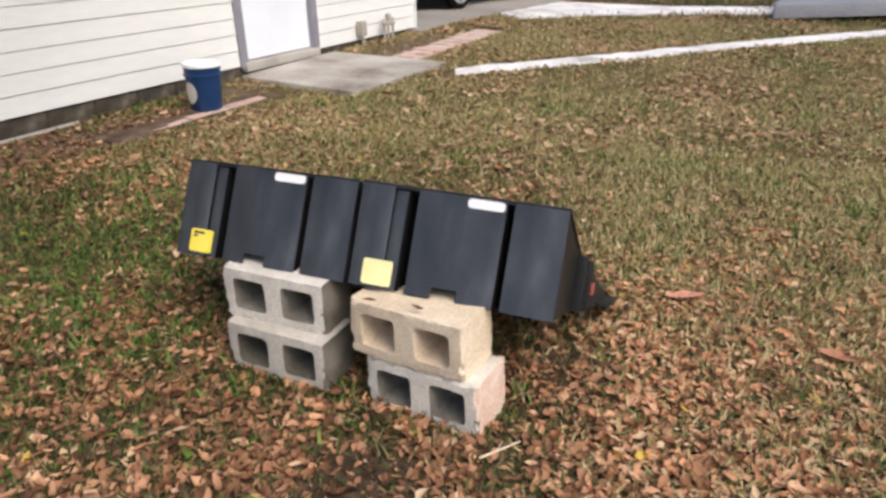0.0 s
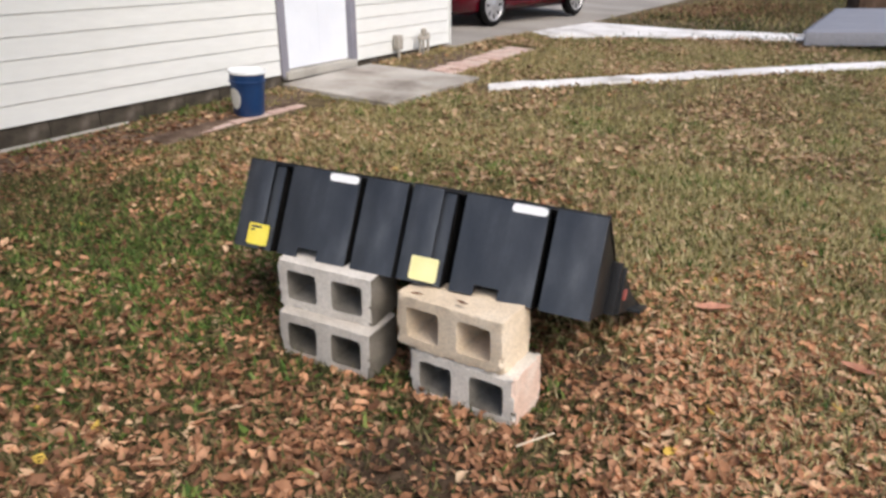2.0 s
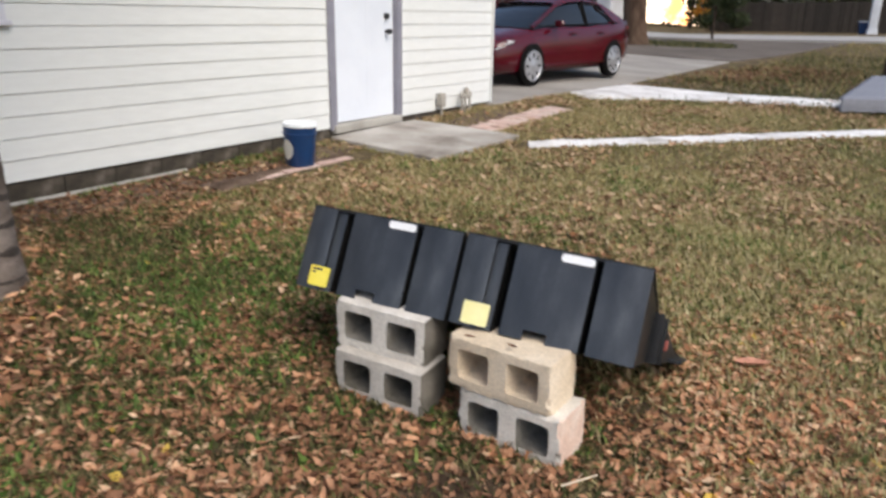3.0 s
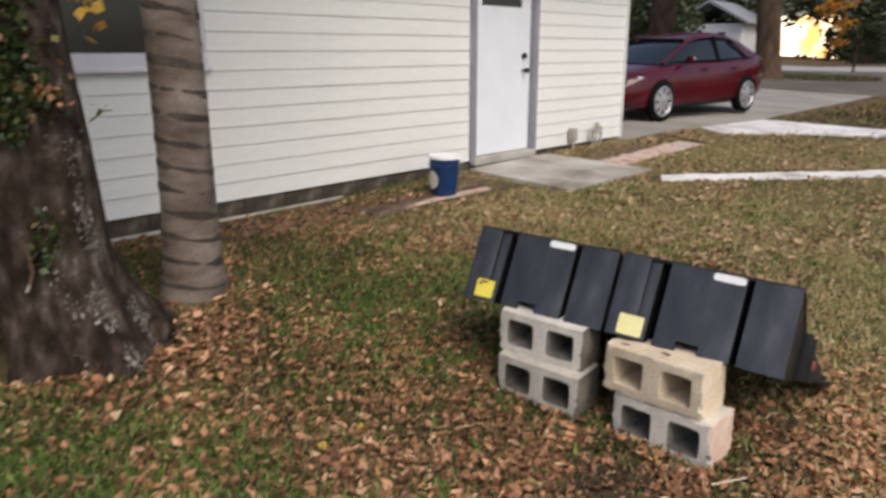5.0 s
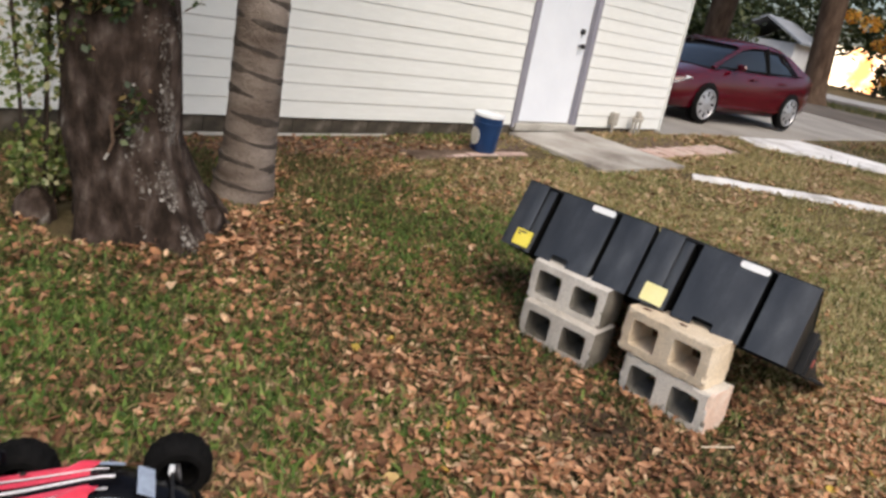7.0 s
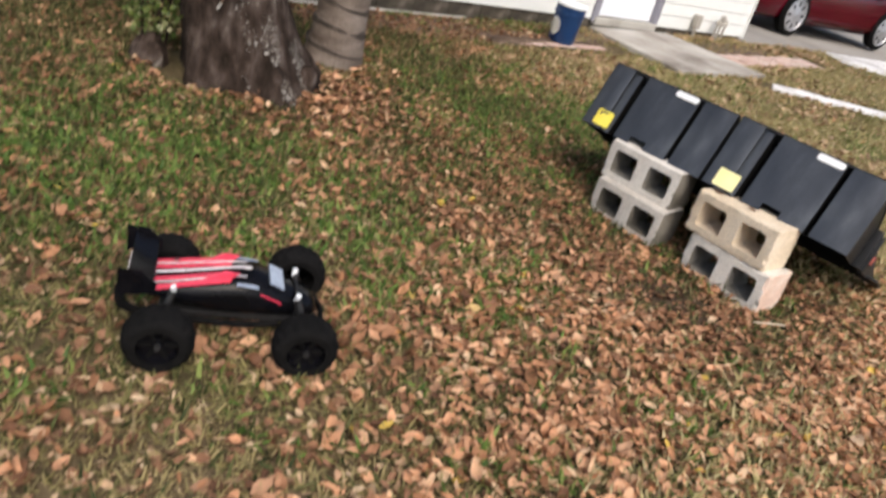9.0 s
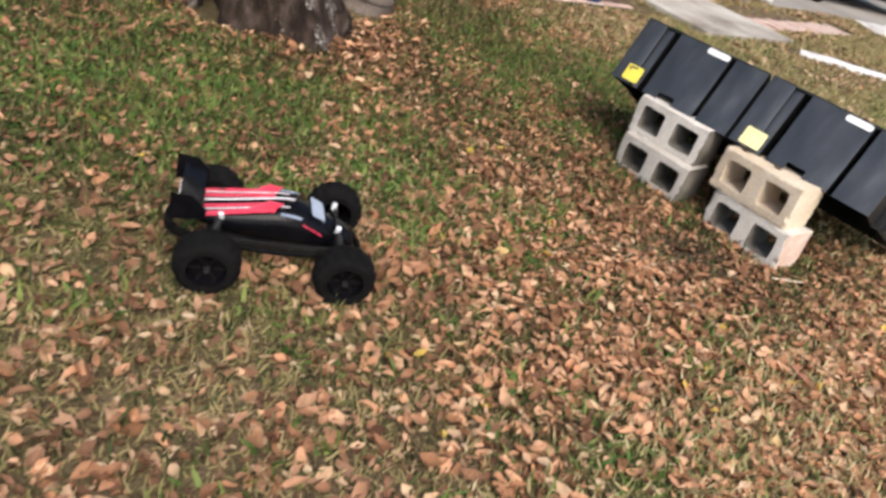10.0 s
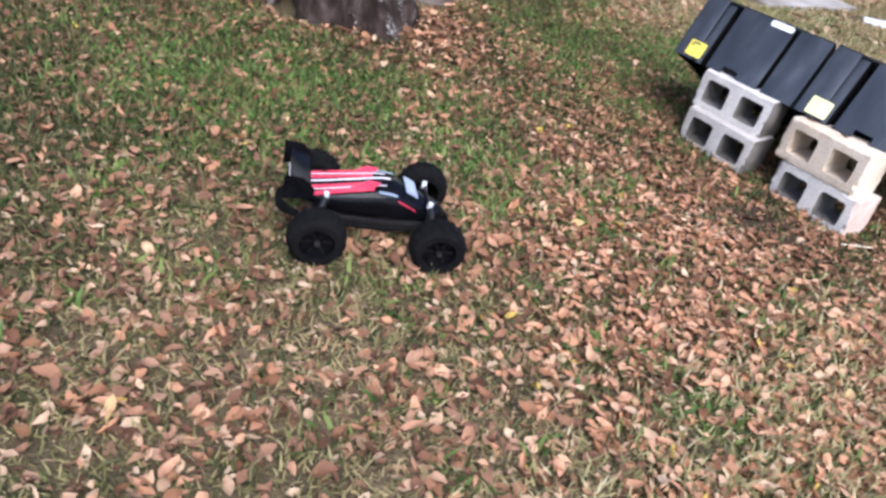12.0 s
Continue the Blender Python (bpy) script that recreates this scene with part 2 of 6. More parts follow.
# raw grey core walls, with the shade inside the holes added to the colour
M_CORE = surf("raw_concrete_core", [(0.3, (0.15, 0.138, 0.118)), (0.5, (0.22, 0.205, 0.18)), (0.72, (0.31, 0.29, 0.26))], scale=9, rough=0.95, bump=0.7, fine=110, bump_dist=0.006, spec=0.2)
# dark earth; also the colour of the shade painted under the ramp
M_SOIL_SHADE = surf("bare_soil", [(0.3, (0.036, 0.023, 0.014)), (0.5, (0.075, 0.05, 0.032)), (0.7, (0.13, 0.092, 0.06))], scale=14, rough=0.95, bump=0.9, fine=90, bump_dist=0.02, spec=0.15)
M_RUSSET = see_through(surf("russet_leaf", [(0.0, (0.12, 0.055, 0.029)), (0.35, (0.25, 0.12, 0.062)), (0.7, (0.39, 0.195, 0.105)), (1.0, (0.52, 0.29, 0.17))], source="island", rough=0.65, bump=0.15, fine=40, spec=0.25), 0.12)
M_SCRAP = surf("brown_leaf_scrap", [(0.0, (0.085, 0.042, 0.024)), (0.4, (0.185, 0.092, 0.051)), (0.8, (0.3, 0.16, 0.094)), (1.0, (0.39, 0.235, 0.145))], source="island", rough=0.75, bump=0.15, fine=40, spec=0.2)
# scuffed ramp faces; the sky's bluish sheen is mixed into the base colour
M_PANEL = surf("scuffed_black_plastic", [(0.3, (0.016, 0.0185, 0.024)), (0.5, (0.031, 0.035, 0.043)), (0.62, (0.046, 0.052, 0.062)), (0.74, (0.07, 0.078, 0.092))], scale=8, spec=0.75, rough=0.40, bump=0.06, fine=130, bump_dist=0.002, rough_var=0.14, stretch=(1.5, 1, 0.5), grit=0.25)
M_PLASTIC = surf("black_plastic", [(0.3, (0.008, 0.0083, 0.009)), (0.55, (0.014, 0.0143, 0.0155)), (0.75, (0.028, 0.029, 0.031))], scale=5, spec=0.28, rough=0.5, bump=0.12, fine=220, bump_dist=0.003, rough_var=0.12, stretch=(1, 1, 1))
M_YELLOW = surf("yellow_label", [(0.3, (0.82, 0.66, 0.06)), (0.7, (0.88, 0.76, 0.12))], scale=12, rough=0.55, bump=0.0, grit=0.06)
M_YELLOW2 = surf("pale_yellow_label", [(0.3, (0.86, 0.8, 0.36)), (0.7, (0.92, 0.86, 0.46))], scale=12, rough=0.55, bump=0.0, grit=0.06)
M_WHITEL = surf("white_label", [(0.3, (0.86, 0.87, 0.89)), (0.7, (0.9, 0.91, 0.92))], scale=15, rough=0.5, bump=0.0, grit=0.08)
M_PAPER = surf("cream_paper", [(0.3, (0.86, 0.83, 0.76)), (0.7, (0.92, 0.9, 0.84))], scale=15, rough=0.6, bump=0.0, grit=0.05)
M_INK = surf("label_ink", [(0.3, (0.05, 0.05, 0.05)), (0.7, (0.08, 0.08, 0.08))], rough=0.6, bump=0.0)
M_SIDING = surf("white_siding", [(0.3, (0.68, 0.686, 0.655)), (0.5, (0.752, 0.762, 0.742)), (0.7, (0.778, 0.792, 0.782))], scale=1.2, rough=0.55, bump=0.06, fine=30, stretch=(0.2, 1, 1), grit=0.08)
M_DOOR = surf("white_door", [(0.3, (0.73, 0.765, 0.83)), (0.7, (0.79, 0.825, 0.885))], scale=2, rough=0.45, bump=0.03, grit=0.05)
M_FRAME = surf("lilac_grey_paint", [(0.3, (0.22, 0.215, 0.26)), (0.7, (0.29, 0.285, 0.33))], scale=4, rough=0.55, bump=0.05, grit=0.12)
M_TRIMW = surf("window_trim", [(0.3, (0.6, 0.59, 0.64)), (0.7, (0.68, 0.67, 0.72))], scale=4, rough=0.55, bump=0.05, grit=0.08)
M_FOUND = surf("foundation_block", [(0.34, (0.026, 0.021, 0.014)), (0.46, (0.048, 0.039, 0.028)), (0.58, (0.075, 0.061, 0.045)), (0.72, (0.15, 0.125, 0.1))], scale=6, rough=0.95, bump=0.8, fine=80)
M_MORTAR = surf("mortar", [(0.3, (0.022, 0.019, 0.015)), (0.7, (0.04, 0.034, 0.028))], rough=0.95, bump=0.5)
M_ROOF = surf("roof_shingle", [(0.3, (0.09, 0.085, 0.08)), (0.7, (0.15, 0.14, 0.13))], scale=6, rough=0.95, bump=0.5)
M_GLASS = surf("dark_glass", [(0.3, (0.02, 0.024, 0.026)), (0.7, (0.035, 0.04, 0.042))], scale=1, rough=0.08, bump=0, rough_var=0.03, spec=0.6)
M_CARGLASS = surf("tinted_car_glass", [(0.3, (0.008, 0.009, 0.010)), (0.7, (0.014, 0.015, 0.017))], scale=1, rough=0.05, bump=0, rough_var=0.02, spec=0.55)
M_METAL = surf("dark_metal", [(0.3, (0.03, 0.03, 0.032)), (0.7, (0.06, 0.06, 0.062))], rough=0.4, bump=0.05, metal=0.6)
M_PIPE = surf("grey_pvc", [(0.3, (0.34, 0.31, 0.27)), (0.7, (0.45, 0.42, 0.37))], rough=0.6, bump=0.1)
M_BUCKET = surf("blue_plastic", [(0.3, (0.006, 0.032, 0.105)), (0.7, (0.009, 0.045, 0.14))], scale=6, rough=0.4, bump=0.06, grit=0.1)
M_LID = surf("white_plastic", [(0.3, (0.72, 0.74, 0.76)), (0.7, (0.8, 0.82, 0.84))], scale=6, rough=0.45, bump=0.05, grit=0.08)
M_BARK = surf("oak_bark", [(0.3, (0.015, 0.010, 0.0072)), (0.46, (0.034, 0.023, 0.0175)), (0.57, (0.06, 0.043, 0.035)), (0.67, (0.1, 0.078, 0.067)), (0.74, (0.22, 0.2, 0.18))], scale=14, rough=0.95, bump=0.8, fine=30, bump_dist=0.04, stretch=(1, 1, 0.5), spec=0.15, grit=0.5)
M_BARK2 = surf("brown_bark", [(0.3, (0.05, 0.03, 0.02)), (0.55, (0.1, 0.065, 0.045)), (0.75, (0.15, 0.1, 0.075))], scale=5, rough=0.95, bump=0.8, fine=25, bump_dist=0.04, stretch=(1, 1, 0.3), spec=0.15)
M_PALM = surf("palm_bark", [(0.32, (0.095, 0.073, 0.059)), (0.44, (0.165, 0.131, 0.109)), (0.55, (0.22, 0.18, 0.153)), (0.7, (0.31, 0.262, 0.226))], scale=3.5, rough=0.95, bump=0.7, fine=50, bump_dist=0.02, stretch=(1, 1, 2.2), spec=0.15)
M_PALMRING = surf("palm_ring", [(0.3, (0.03, 0.023, 0.018)), (0.55, (0.06, 0.047, 0.038)), (0.7, (0.12, 0.097, 0.08))], scale=9, rough=0.95, bump=0.7, fine=50)
M_IVY = surf("ivy_leaf", [(0.0, (0.014, 0.03, 0.009)), (0.45, (0.032, 0.058, 0.015)), (0.75, (0.075, 0.1, 0.024)), (0.9, (0.15, 0.13, 0.04)), (1.0, (0.24, 0.12, 0.065))], source="island", rough=0.5, bump=0)
M_IVY2 = see_through(surf("shrub_leaf", [(0.0, (0.07, 0.12, 0.03)), (0.4, (0.15, 0.21, 0.05)), (0.7, (0.3, 0.33, 0.1)), (0.88, (0.5, 0.5, 0.3)), (1.0, (0.55, 0.36, 0.2))], source="island", rough=0.5, bump=0), 0.4)
M_CROWN = surf("tree_leaf", [(0.0, (0.02, 0.035, 0.012)), (0.6, (0.045, 0.065, 0.022)), (1.0, (0.09, 0.1, 0.035))], source="island", rough=0.6, bump=0)
M_ORANGE = surf("autumn_leaf", [(0.0, (0.5, 0.2, 0.03)), (0.5, (0.65, 0.33, 0.05)), (1.0, (0.75, 0.5, 0.1))], source="island", rough=0.6, bump=0)
for m_, w_ in ((M_IVY, 0.3), (M_CROWN, 0.3), (M_ORANGE, 0.6)):
    see_through(m_, w_)
M_RED = surf("dark_red_paint", [(0.3, (0.058, 0.002, 0.007)), (0.7, (0.072, 0.003, 0.009))], scale=2, rough=0.12, bump=0, coat=0.4, rough_var=0.03, spec=0.3, grit=0.0)
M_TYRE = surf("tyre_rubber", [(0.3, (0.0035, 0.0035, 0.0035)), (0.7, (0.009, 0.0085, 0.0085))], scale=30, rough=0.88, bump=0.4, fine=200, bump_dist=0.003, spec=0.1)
M_RIM = surf("silver_rim", [(0.3, (0.36, 0.36, 0.38)), (0.7, (0.46, 0.46, 0.48))], rough=0.35, bump=0, metal=0.5)
M_LAMP = surf("lamp_glass", [(0.3, (0.6, 0.62, 0.64)), (0.7, (0.75, 0.77, 0.8))], rough=0.15, bump=0)
M_DECK = surf("grey_deck_paint", [(0.3, (0.21, 0.215, 0.245)), (0.7, (0.28, 0.285, 0.32))], scale=2, rough=0.6, bump=0.2, stretch=(0.3, 2, 1))
M_FENCE = surf("old_fence", [(0.0, (0.02, 0.0155, 0.0125)), (1.0, (0.045, 0.035, 0.028))], source="piece", rough=0.95, bump=0.4)
M_FARW = surf("far_white_wall", [(0.3, (0.58, 0.6, 0.64)), (0.7, (0.68, 0.7, 0.74))], scale=1, rough=0.7, bump=0)
M_FARR = surf("far_roof", [(0.3, (0.2, 0.22, 0.25)), (0.7, (0.28, 0.3, 0.34))], scale=1, rough=0.8, bump=0)
M_SHELL = surf("black_shell_paint", [(0.3, (0.003, 0.003, 0.004)), (0.7, (0.006, 0.006, 0.008))], rough=0.2, bump=0, coat=0.0, rough_var=0.05, spec=0.14)
M_SHELLRED = surf("red_shell_paint", [(0.3, (0.7, 0.045, 0.09)), (0.7, (0.82, 0.075, 0.14))], rough=0.3, bump=0, coat=0.5)
M_SHELLWHITE = surf("white_shell_paint", [(0.3, (0.75, 0.72, 0.74)), (0.7, (0.85, 0.82, 0.84))], rough=0.3, bump=0)
M_SHELLGLASS = surf("pale_window_decal", [(0.3, (0.3, 0.36, 0.46)), (0.7, (0.42, 0.48, 0.58))], rough=0.15, bump=0)
M_FADED = surf("faded_red_label", [(0.3, (0.25, 0.05, 0.04)), (0.7, (0.34, 0.1, 0.08))], scale=30, rough=0.6, bump=0)

# emission that stands in for a far surface lit by the sun
glow = bpy.data.materials.new("low_evening_sky")
glow.use_nodes = True
gn, gl = glow.node_tree.nodes, glow.node_tree.links
ge = gn.new("ShaderNodeEmission")
ge.inputs[1].default_value = 2.6
gt = gn.new("ShaderNodeTexCoord")
gx = gn.new("ShaderNodeTexNoise")
gx.inputs["Scale"].default_value, gx.inputs["Detail"].default_value = 0.45, 5
gr_ = gn.new("ShaderNodeValToRGB")
gr_.color_ramp.elements[0].position, gr_.color_ramp.elements[0].color = 0.33, (1.0, 0.42, 0.12, 1)
gr_.color_ramp.elements[1].position, gr_.color_ramp.elements[1].color = 0.5, (1.0, 0.86, 0.66, 1)
gl.new(gt.outputs["Object"], gx.inputs[0])
gl.new(gx.outputs["Fac"], gr_.inputs[0])
gl.new(gr_.outputs[0], ge.inputs[0])
gl.new(ge.outputs[0], gn["Material Output"].inputs[0])
M_GLOW = glow


# ---- the ground ----
def build_ground():
    xs = np.concatenate([[-400, -150, -60, -30, -16, -10, -7], np.arange(-5, 4.01, 0.09), [5, 6.5, 8, 11, 16, 30, 60, 150, 400]])
    ys = np.concatenate([[-60, -30, -14, -8, -5, -3.5], np.arange(-2.5, 7, 0.09), np.arange(7, 14, 0.4), [15, 17, 20, 24, 30, 40, 60, 90, 150, 400]])
    gx, gy = np.meshgrid(xs, ys)
    z = land(gx, gy)
    near = (np.abs(gx + 0.5) < 4.6) & (gy > -2.6) & (gy < 7)
    bump = np.array([noise.noise(Vector((x * 1.7, y * 1.7, 0))) * 0.010 + noise.noise(Vector((x * 7, y * 7, 3))) * 0.006 if k else 0.0 for x, y, k in zip(gx.ravel(), gy.ravel(), near.ravel())])
    verts = np.column_stack([gx.ravel(), gy.ravel(), z.ravel() + bump])
    nx, ny = len(xs), len(ys)
    i = (np.arange(ny - 1)[:, None] * nx + np.arange(nx - 1)[None, :]).ravel()
    me = fill("ground", verts, np.column_stack([i, i + 1, i + nx + 1, i + nx]))
    me.polygons.foreach_set("use_smooth", [True] * len(me.polygons))
    me.materials.append(M_SOIL)
    ob = new("ground", me)
    ob.matrix_world = YARD
    return tagged(ob, "patchy brown and green lawn strewn with dry leaves", "ground", kind="structure")


def slab(name, left, right, thick, material, label, category, parent=None, z=0.0, step=0.5, ragged=0.0):
    """A paved strip between two edge lines that follows the yard."""
    def dense(line):
        out = [line[0]]
        for a, b in zip(line, line[1:]):
            k = max(1, round(math.dist(a, b) / step))
            out += [(a[0] + (b[0] - a[0]) * i / k, a[1] + (b[1] - a[1]) * i / k) for i in range(1, k + 1)]
        return out
    n = max(len(dense(left)), len(dense(right)))

    def even(line):
        line = np.array(line, float)
        d = np.r_[0, np.cumsum(np.linalg.norm(np.diff(line, axis=0), axis=1))]
        u = np.linspace(0, d[-1], n)
        return np.column_stack([np.interp(u, d, line[:, 0]), np.interp(u, d, line[:, 1])])
    rings = []
    for a, b in zip(even(left), even(right)):
        if ragged:
            d = (b - a) / np.linalg.norm(b - a)
            a = a + d * ragged * (noise.noise(Vector((*a, 1)) * 4.1) + 0.5 * noise.noise(Vector((*a, 1)) * 11))
            b = b + d * ragged * (noise.noise(Vector((*b, 7)) * 4.1) + 0.5 * noise.noise(Vector((*b, 7)) * 11))
        za, zb = float(land(*a)) + z, float(land(*b)) + z
        rings.append([(a[0], a[1], za - 0.1), (a[0], a[1], za + thick), (b[0], b[1], zb + thick), (b[0], b[1], zb - 0.1)])
    bm = loft(rings)
    bmesh.ops.bevel(bm, geom=[e for e in bm.edges if e.is_boundary or e.calc_face_angle(0) > 0.6], offset=0.008, segments=1, affect="EDGES")
    me = bpy.data.meshes.new(name)
    bm.to_mesh(me)
    bm.free()
    me.materials.append(material)
    ob = new(name, me)
    ob.matrix_world = YARD
    return tagged(ob, label, category, kind="structure")


ground = build_ground()
slab("pavement_1", [(-3.19, 6.03), (-2.86, 7.36)], [(-1.92, 5.76), (-1.53, 7.19)], 0.045, M_SLAB, "weathered grey concrete landing slab at the side door", "slab")
slab("pavement_2", [(-1.40, 7.05), (0.0, 8.2), (2.40, 10.3), (5.2, 12.7)], [(-1.32, 6.78), (0.05, 7.85), (2.36, 9.85), (5.3, 12.3)], 0.022, M_WALK, "narrow pale concrete garden path through the lawn", "path", step=0.09, ragged=0.05)
slab("pavement_3", [(-1.83, 11.05), (-1.25, 13.05), (0.55, 13.0), (2.4, 13.6)], [(-1.46, 10.6), (-0.3, 11.4), (0.66, 11.95), (2.3, 12.5)], 0.03, M_WALK, "pale concrete walk between the drive and the deck", "path", step=0.12, ragged=0.09)
slab("road_1", [(-9.5, 9.4), (-8.2, 13), (-5.5, 22.5)], [(-2.44, 9.1), (-1.30, 13.2), (0.35, 22.0)], 0.012, M_DRIVE, "pale grey concrete driveway beside the house", "driveway", step=1.0)
slab("road_2", [(-5.5, 22.5), (-6.5, 33.5)], [(0.35, 22.0), (4.5, 33.5)], 0.04, M_DIRT, "sandy brown driveway apron by the street", "driveway", step=2)
slab("road_3", [(-60, 36), (60, 36)], [(-60, 43), (60, 43)], 0.06, M_ROAD, "pale asphalt street crossing behind the garden", "road", step=2.5)

# ---- the house ----
HOUSE = plumb(-3.90, 3.0, 0.034, 77.8) @ pose(0, 0, 0, 0, 0.4, 0)
S0, S1, DEPTH, EAVE, BASE, LAP = -6.0, 6.36, 7.0, 2.65, 0.13, 0.144
house = thing("house", HOUSE, "white lap-sided one-storey house on a dark block foundation", "house")
part("foundation", box(S0 + 0.03, S1 - 0.03, 0.03, DEPTH, -0.5, BASE), M_MORTAR, house, smoothed=False)
core = None
for w_ in ((S0 + 0.02, 3.18, 0.02, 0.16, BASE, 1.145),):
    core = box(*w_)
box(S0 + 0.02, -1.62, 0.02, 0.16, 1.145, EAVE, bm=core)
box(-1.62, 0.17, 0.02, 0.16, 2.285, EAVE, bm=core)
box(0.17, 3.18, 0.02, 0.16, 1.145, EAVE, bm=core)
box(3.18, 4.33, 0.02, 0.16, 2.16, EAVE, bm=core)
box(4.33, S1 - 0.02, 0.02, 0.16, BASE, EAVE, bm=core)
box(S1 - 0.18, S1 - 0.02, 0.16, DEPTH - 0.16, BASE, EAVE, bm=core)
box(S0 + 0.02, S0 + 0.18, 0.16, DEPTH - 0.16, BASE, EAVE, bm=core)
box(S0 + 0.02, S1 - 0.02, DEPTH - 0.16, DEPTH, BASE, EAVE, bm=core)
part("wall", core, M_SIDING, house, smoothed=False)
part("room_floor", box(S0 + 0.2, S1 - 0.2, 0.17, DEPTH - 0.17, BASE - 0.02, BASE + 0.02), M_CONC, house, smoothed=False)
roof = shape([(-0.55, EAVE - 0.05), (DEPTH / 2, EAVE + 1.6), (DEPTH + 0.55, EAVE - 0.05), (DEPTH + 0.55, EAVE + 0.08), (DEPTH / 2, EAVE + 1.75), (-0.55, EAVE + 0.08)], S0 - 0.4, S1 + 0.4)
bmesh.ops.transform(roof, matrix=Matrix(((0, 1, 0, 0), (1, 0, 0, 0), (0, 0, 1, 0), (0, 0, 0, 1))), verts=roof.verts)
bmesh.ops.recalc_face_normals(roof, faces=roof.faces[:])
part("roof", roof, M_ROOF, house, smoothed=False)
part("soffit", box(S0 - 0.3, S1 + 0.3, -0.5, DEPTH + 0.5, EAVE, EAVE + 0.02), M_SIDING, house, smoothed=False)
part("corner_trim", box(S1 - 0.022, S1 + 0.012, -0.03, 0.02, BASE - 0.02, EAVE, 0.003), M_SIDING, house)

# side door
door = thing("door_1", HOUSE, "white painted side door with lilac-grey jambs", "door", kind="structure")
jamb = box(3.165, 3.255, -0.035, 0.10, BASE - 0.03, 2.2, 0.004)
box(4.265, 4.345, -0.035, 0.10, BASE - 0.03, 2.2, 0.004, bm=jamb)
box(3.255, 4.265, -0.035, 0.10, 2.13, 2.2, 0.004, bm=jamb)
part("door_frame", jamb, M_FRAME, door)
leaf = box(3.26, 4.26, 0.03, 0.07, BASE + 0.03, 1.74, 0.002)
box(3.26, 3.40, 0.03, 0.07, 1.74, 2.125, 0.002, bm=leaf)
box(4.10, 4.26, 0.03, 0.07, 1.74, 2.125, 0.002, bm=leaf)
box(3.40, 4.10, 0.03, 0.07, 2.04, 2.125, 0.002, bm=leaf)
for s in (3.36, 3.80):
    for z0, z1 in ((0.28, 0.78), (0.9, 1.62)):
        box(s, s + 0.35, 0.0285, 0.036, z0, z1, 0.0012, bm=leaf)
part("door_leaf", leaf, M_DOOR, door, smoothed=False)
part("pane", box(3.40, 4.10, 0.045, 0.052, 1.74, 2.04), M_GLASS, door, "small dark glazed light")
part("sill", box(3.2, 4.31, -0.06, 0.1, BASE - 0.06, BASE + 0.02, 0.004), M_CONC, door)
knob = rod((4.13, 0.03, 1.06), (4.13, -0.02, 1.06), 0.016)
spin([(0, -0.03), (0.026, -0.024), (0.03, 0), (0.026, 0.024), (0, 0.03)], 14, knob, pose(4.13, -0.03, 1.06))
part("door_handle", knob, M_METAL, door, "dark metal knob")
bolt = rod((4.13, 0.035, 1.22), (4.13, -0.005, 1.22), 0.032, n=16)
part("deadbolt", bolt, M_METAL, door)

# window
win = thing("window_1", HOUSE, "dark glazed window with pale lilac-white trim", "window", kind="structure")
wf = box(-1.62, 0.17, -0.03, 0.1, 1.145, 1.265, 0.006)
box(-1.62, -1.53, -0.03, 0.1, 1.265, 2.285, 0.006, bm=wf)
box(0.08, 0.17, -0.03, 0.1, 1.265, 2.285, 0.006, bm=wf)
box(-1.53, 0.08, -0.03, 0.1, 2.195, 2.285, 0.006, bm=wf)
part("window_frame", wf, M_TRIMW, win)
part("window_sill", box(-1.68, 0.19, -0.06, 0.0, 1.135, 1.17, 0.006), M_TRIMW, win)
part("sash", box(-1.53, 0.08, 0.03, 0.06, 1.705, 1.755, 0.004), M_TRIMW, win)
for z0, z1 in ((1.265, 1.705), (1.755, 2.195)):
    part("pane", box(-1.53, 0.08, 0.04, 0.047, z0, z1), M_GLASS, win)

# utility box and standpipes at the wall
ub = thing("utility_box", HOUSE, "small grey utility box on a post against the siding", "utility box")
part("box_body", box(5.03, 5.13, -0.11, -0.035, 0.17, 0.335, 0.010), M_PIPE, ub)
part("conduit", rod((5.085, -0.075, -0.1), (5.085, -0.075, 0.17), 0.018), M_PIPE, ub)
sp = thing("standpipes", HOUSE, "cluster of pale water standpipes against the siding", "pipe")
for s, h in ((5.46, 0.31), (5.54, 0.36), (5.64, 0.31)):
    p = rod((s, -0.13, -0.1), (s, -0.13, h - 0.06), 0.015)
    rod((s, -0.13, h - 0.06), (s + 0.03, -0.12, h), 0.019, bm=p)
    part("pipe", p, M_PIPE, sp)
part("valve", box(5.44, 5.67, -0.15, -0.11, 0.24, 0.29, 0.015), M_PIPE, sp)
part("valve_cap", spin([(0.0, 0.07), (0.05, 0.06), (0.065, 0), (0.05, -0.05), (0, -0.06)], 14, m=pose(5.55, -0.13, 0.33) @ Matrix.Diagonal((0.62, 0.62, 0.7, 1))), M_PIPE, sp)

slab("trim_1", [(-4.16, 1.9), (-3.62, 4.4)], [(-4.125, 1.89), (-3.585, 4.39)], 0.02, M_CONC, "thin pale concrete edge along the house wall", "edging")

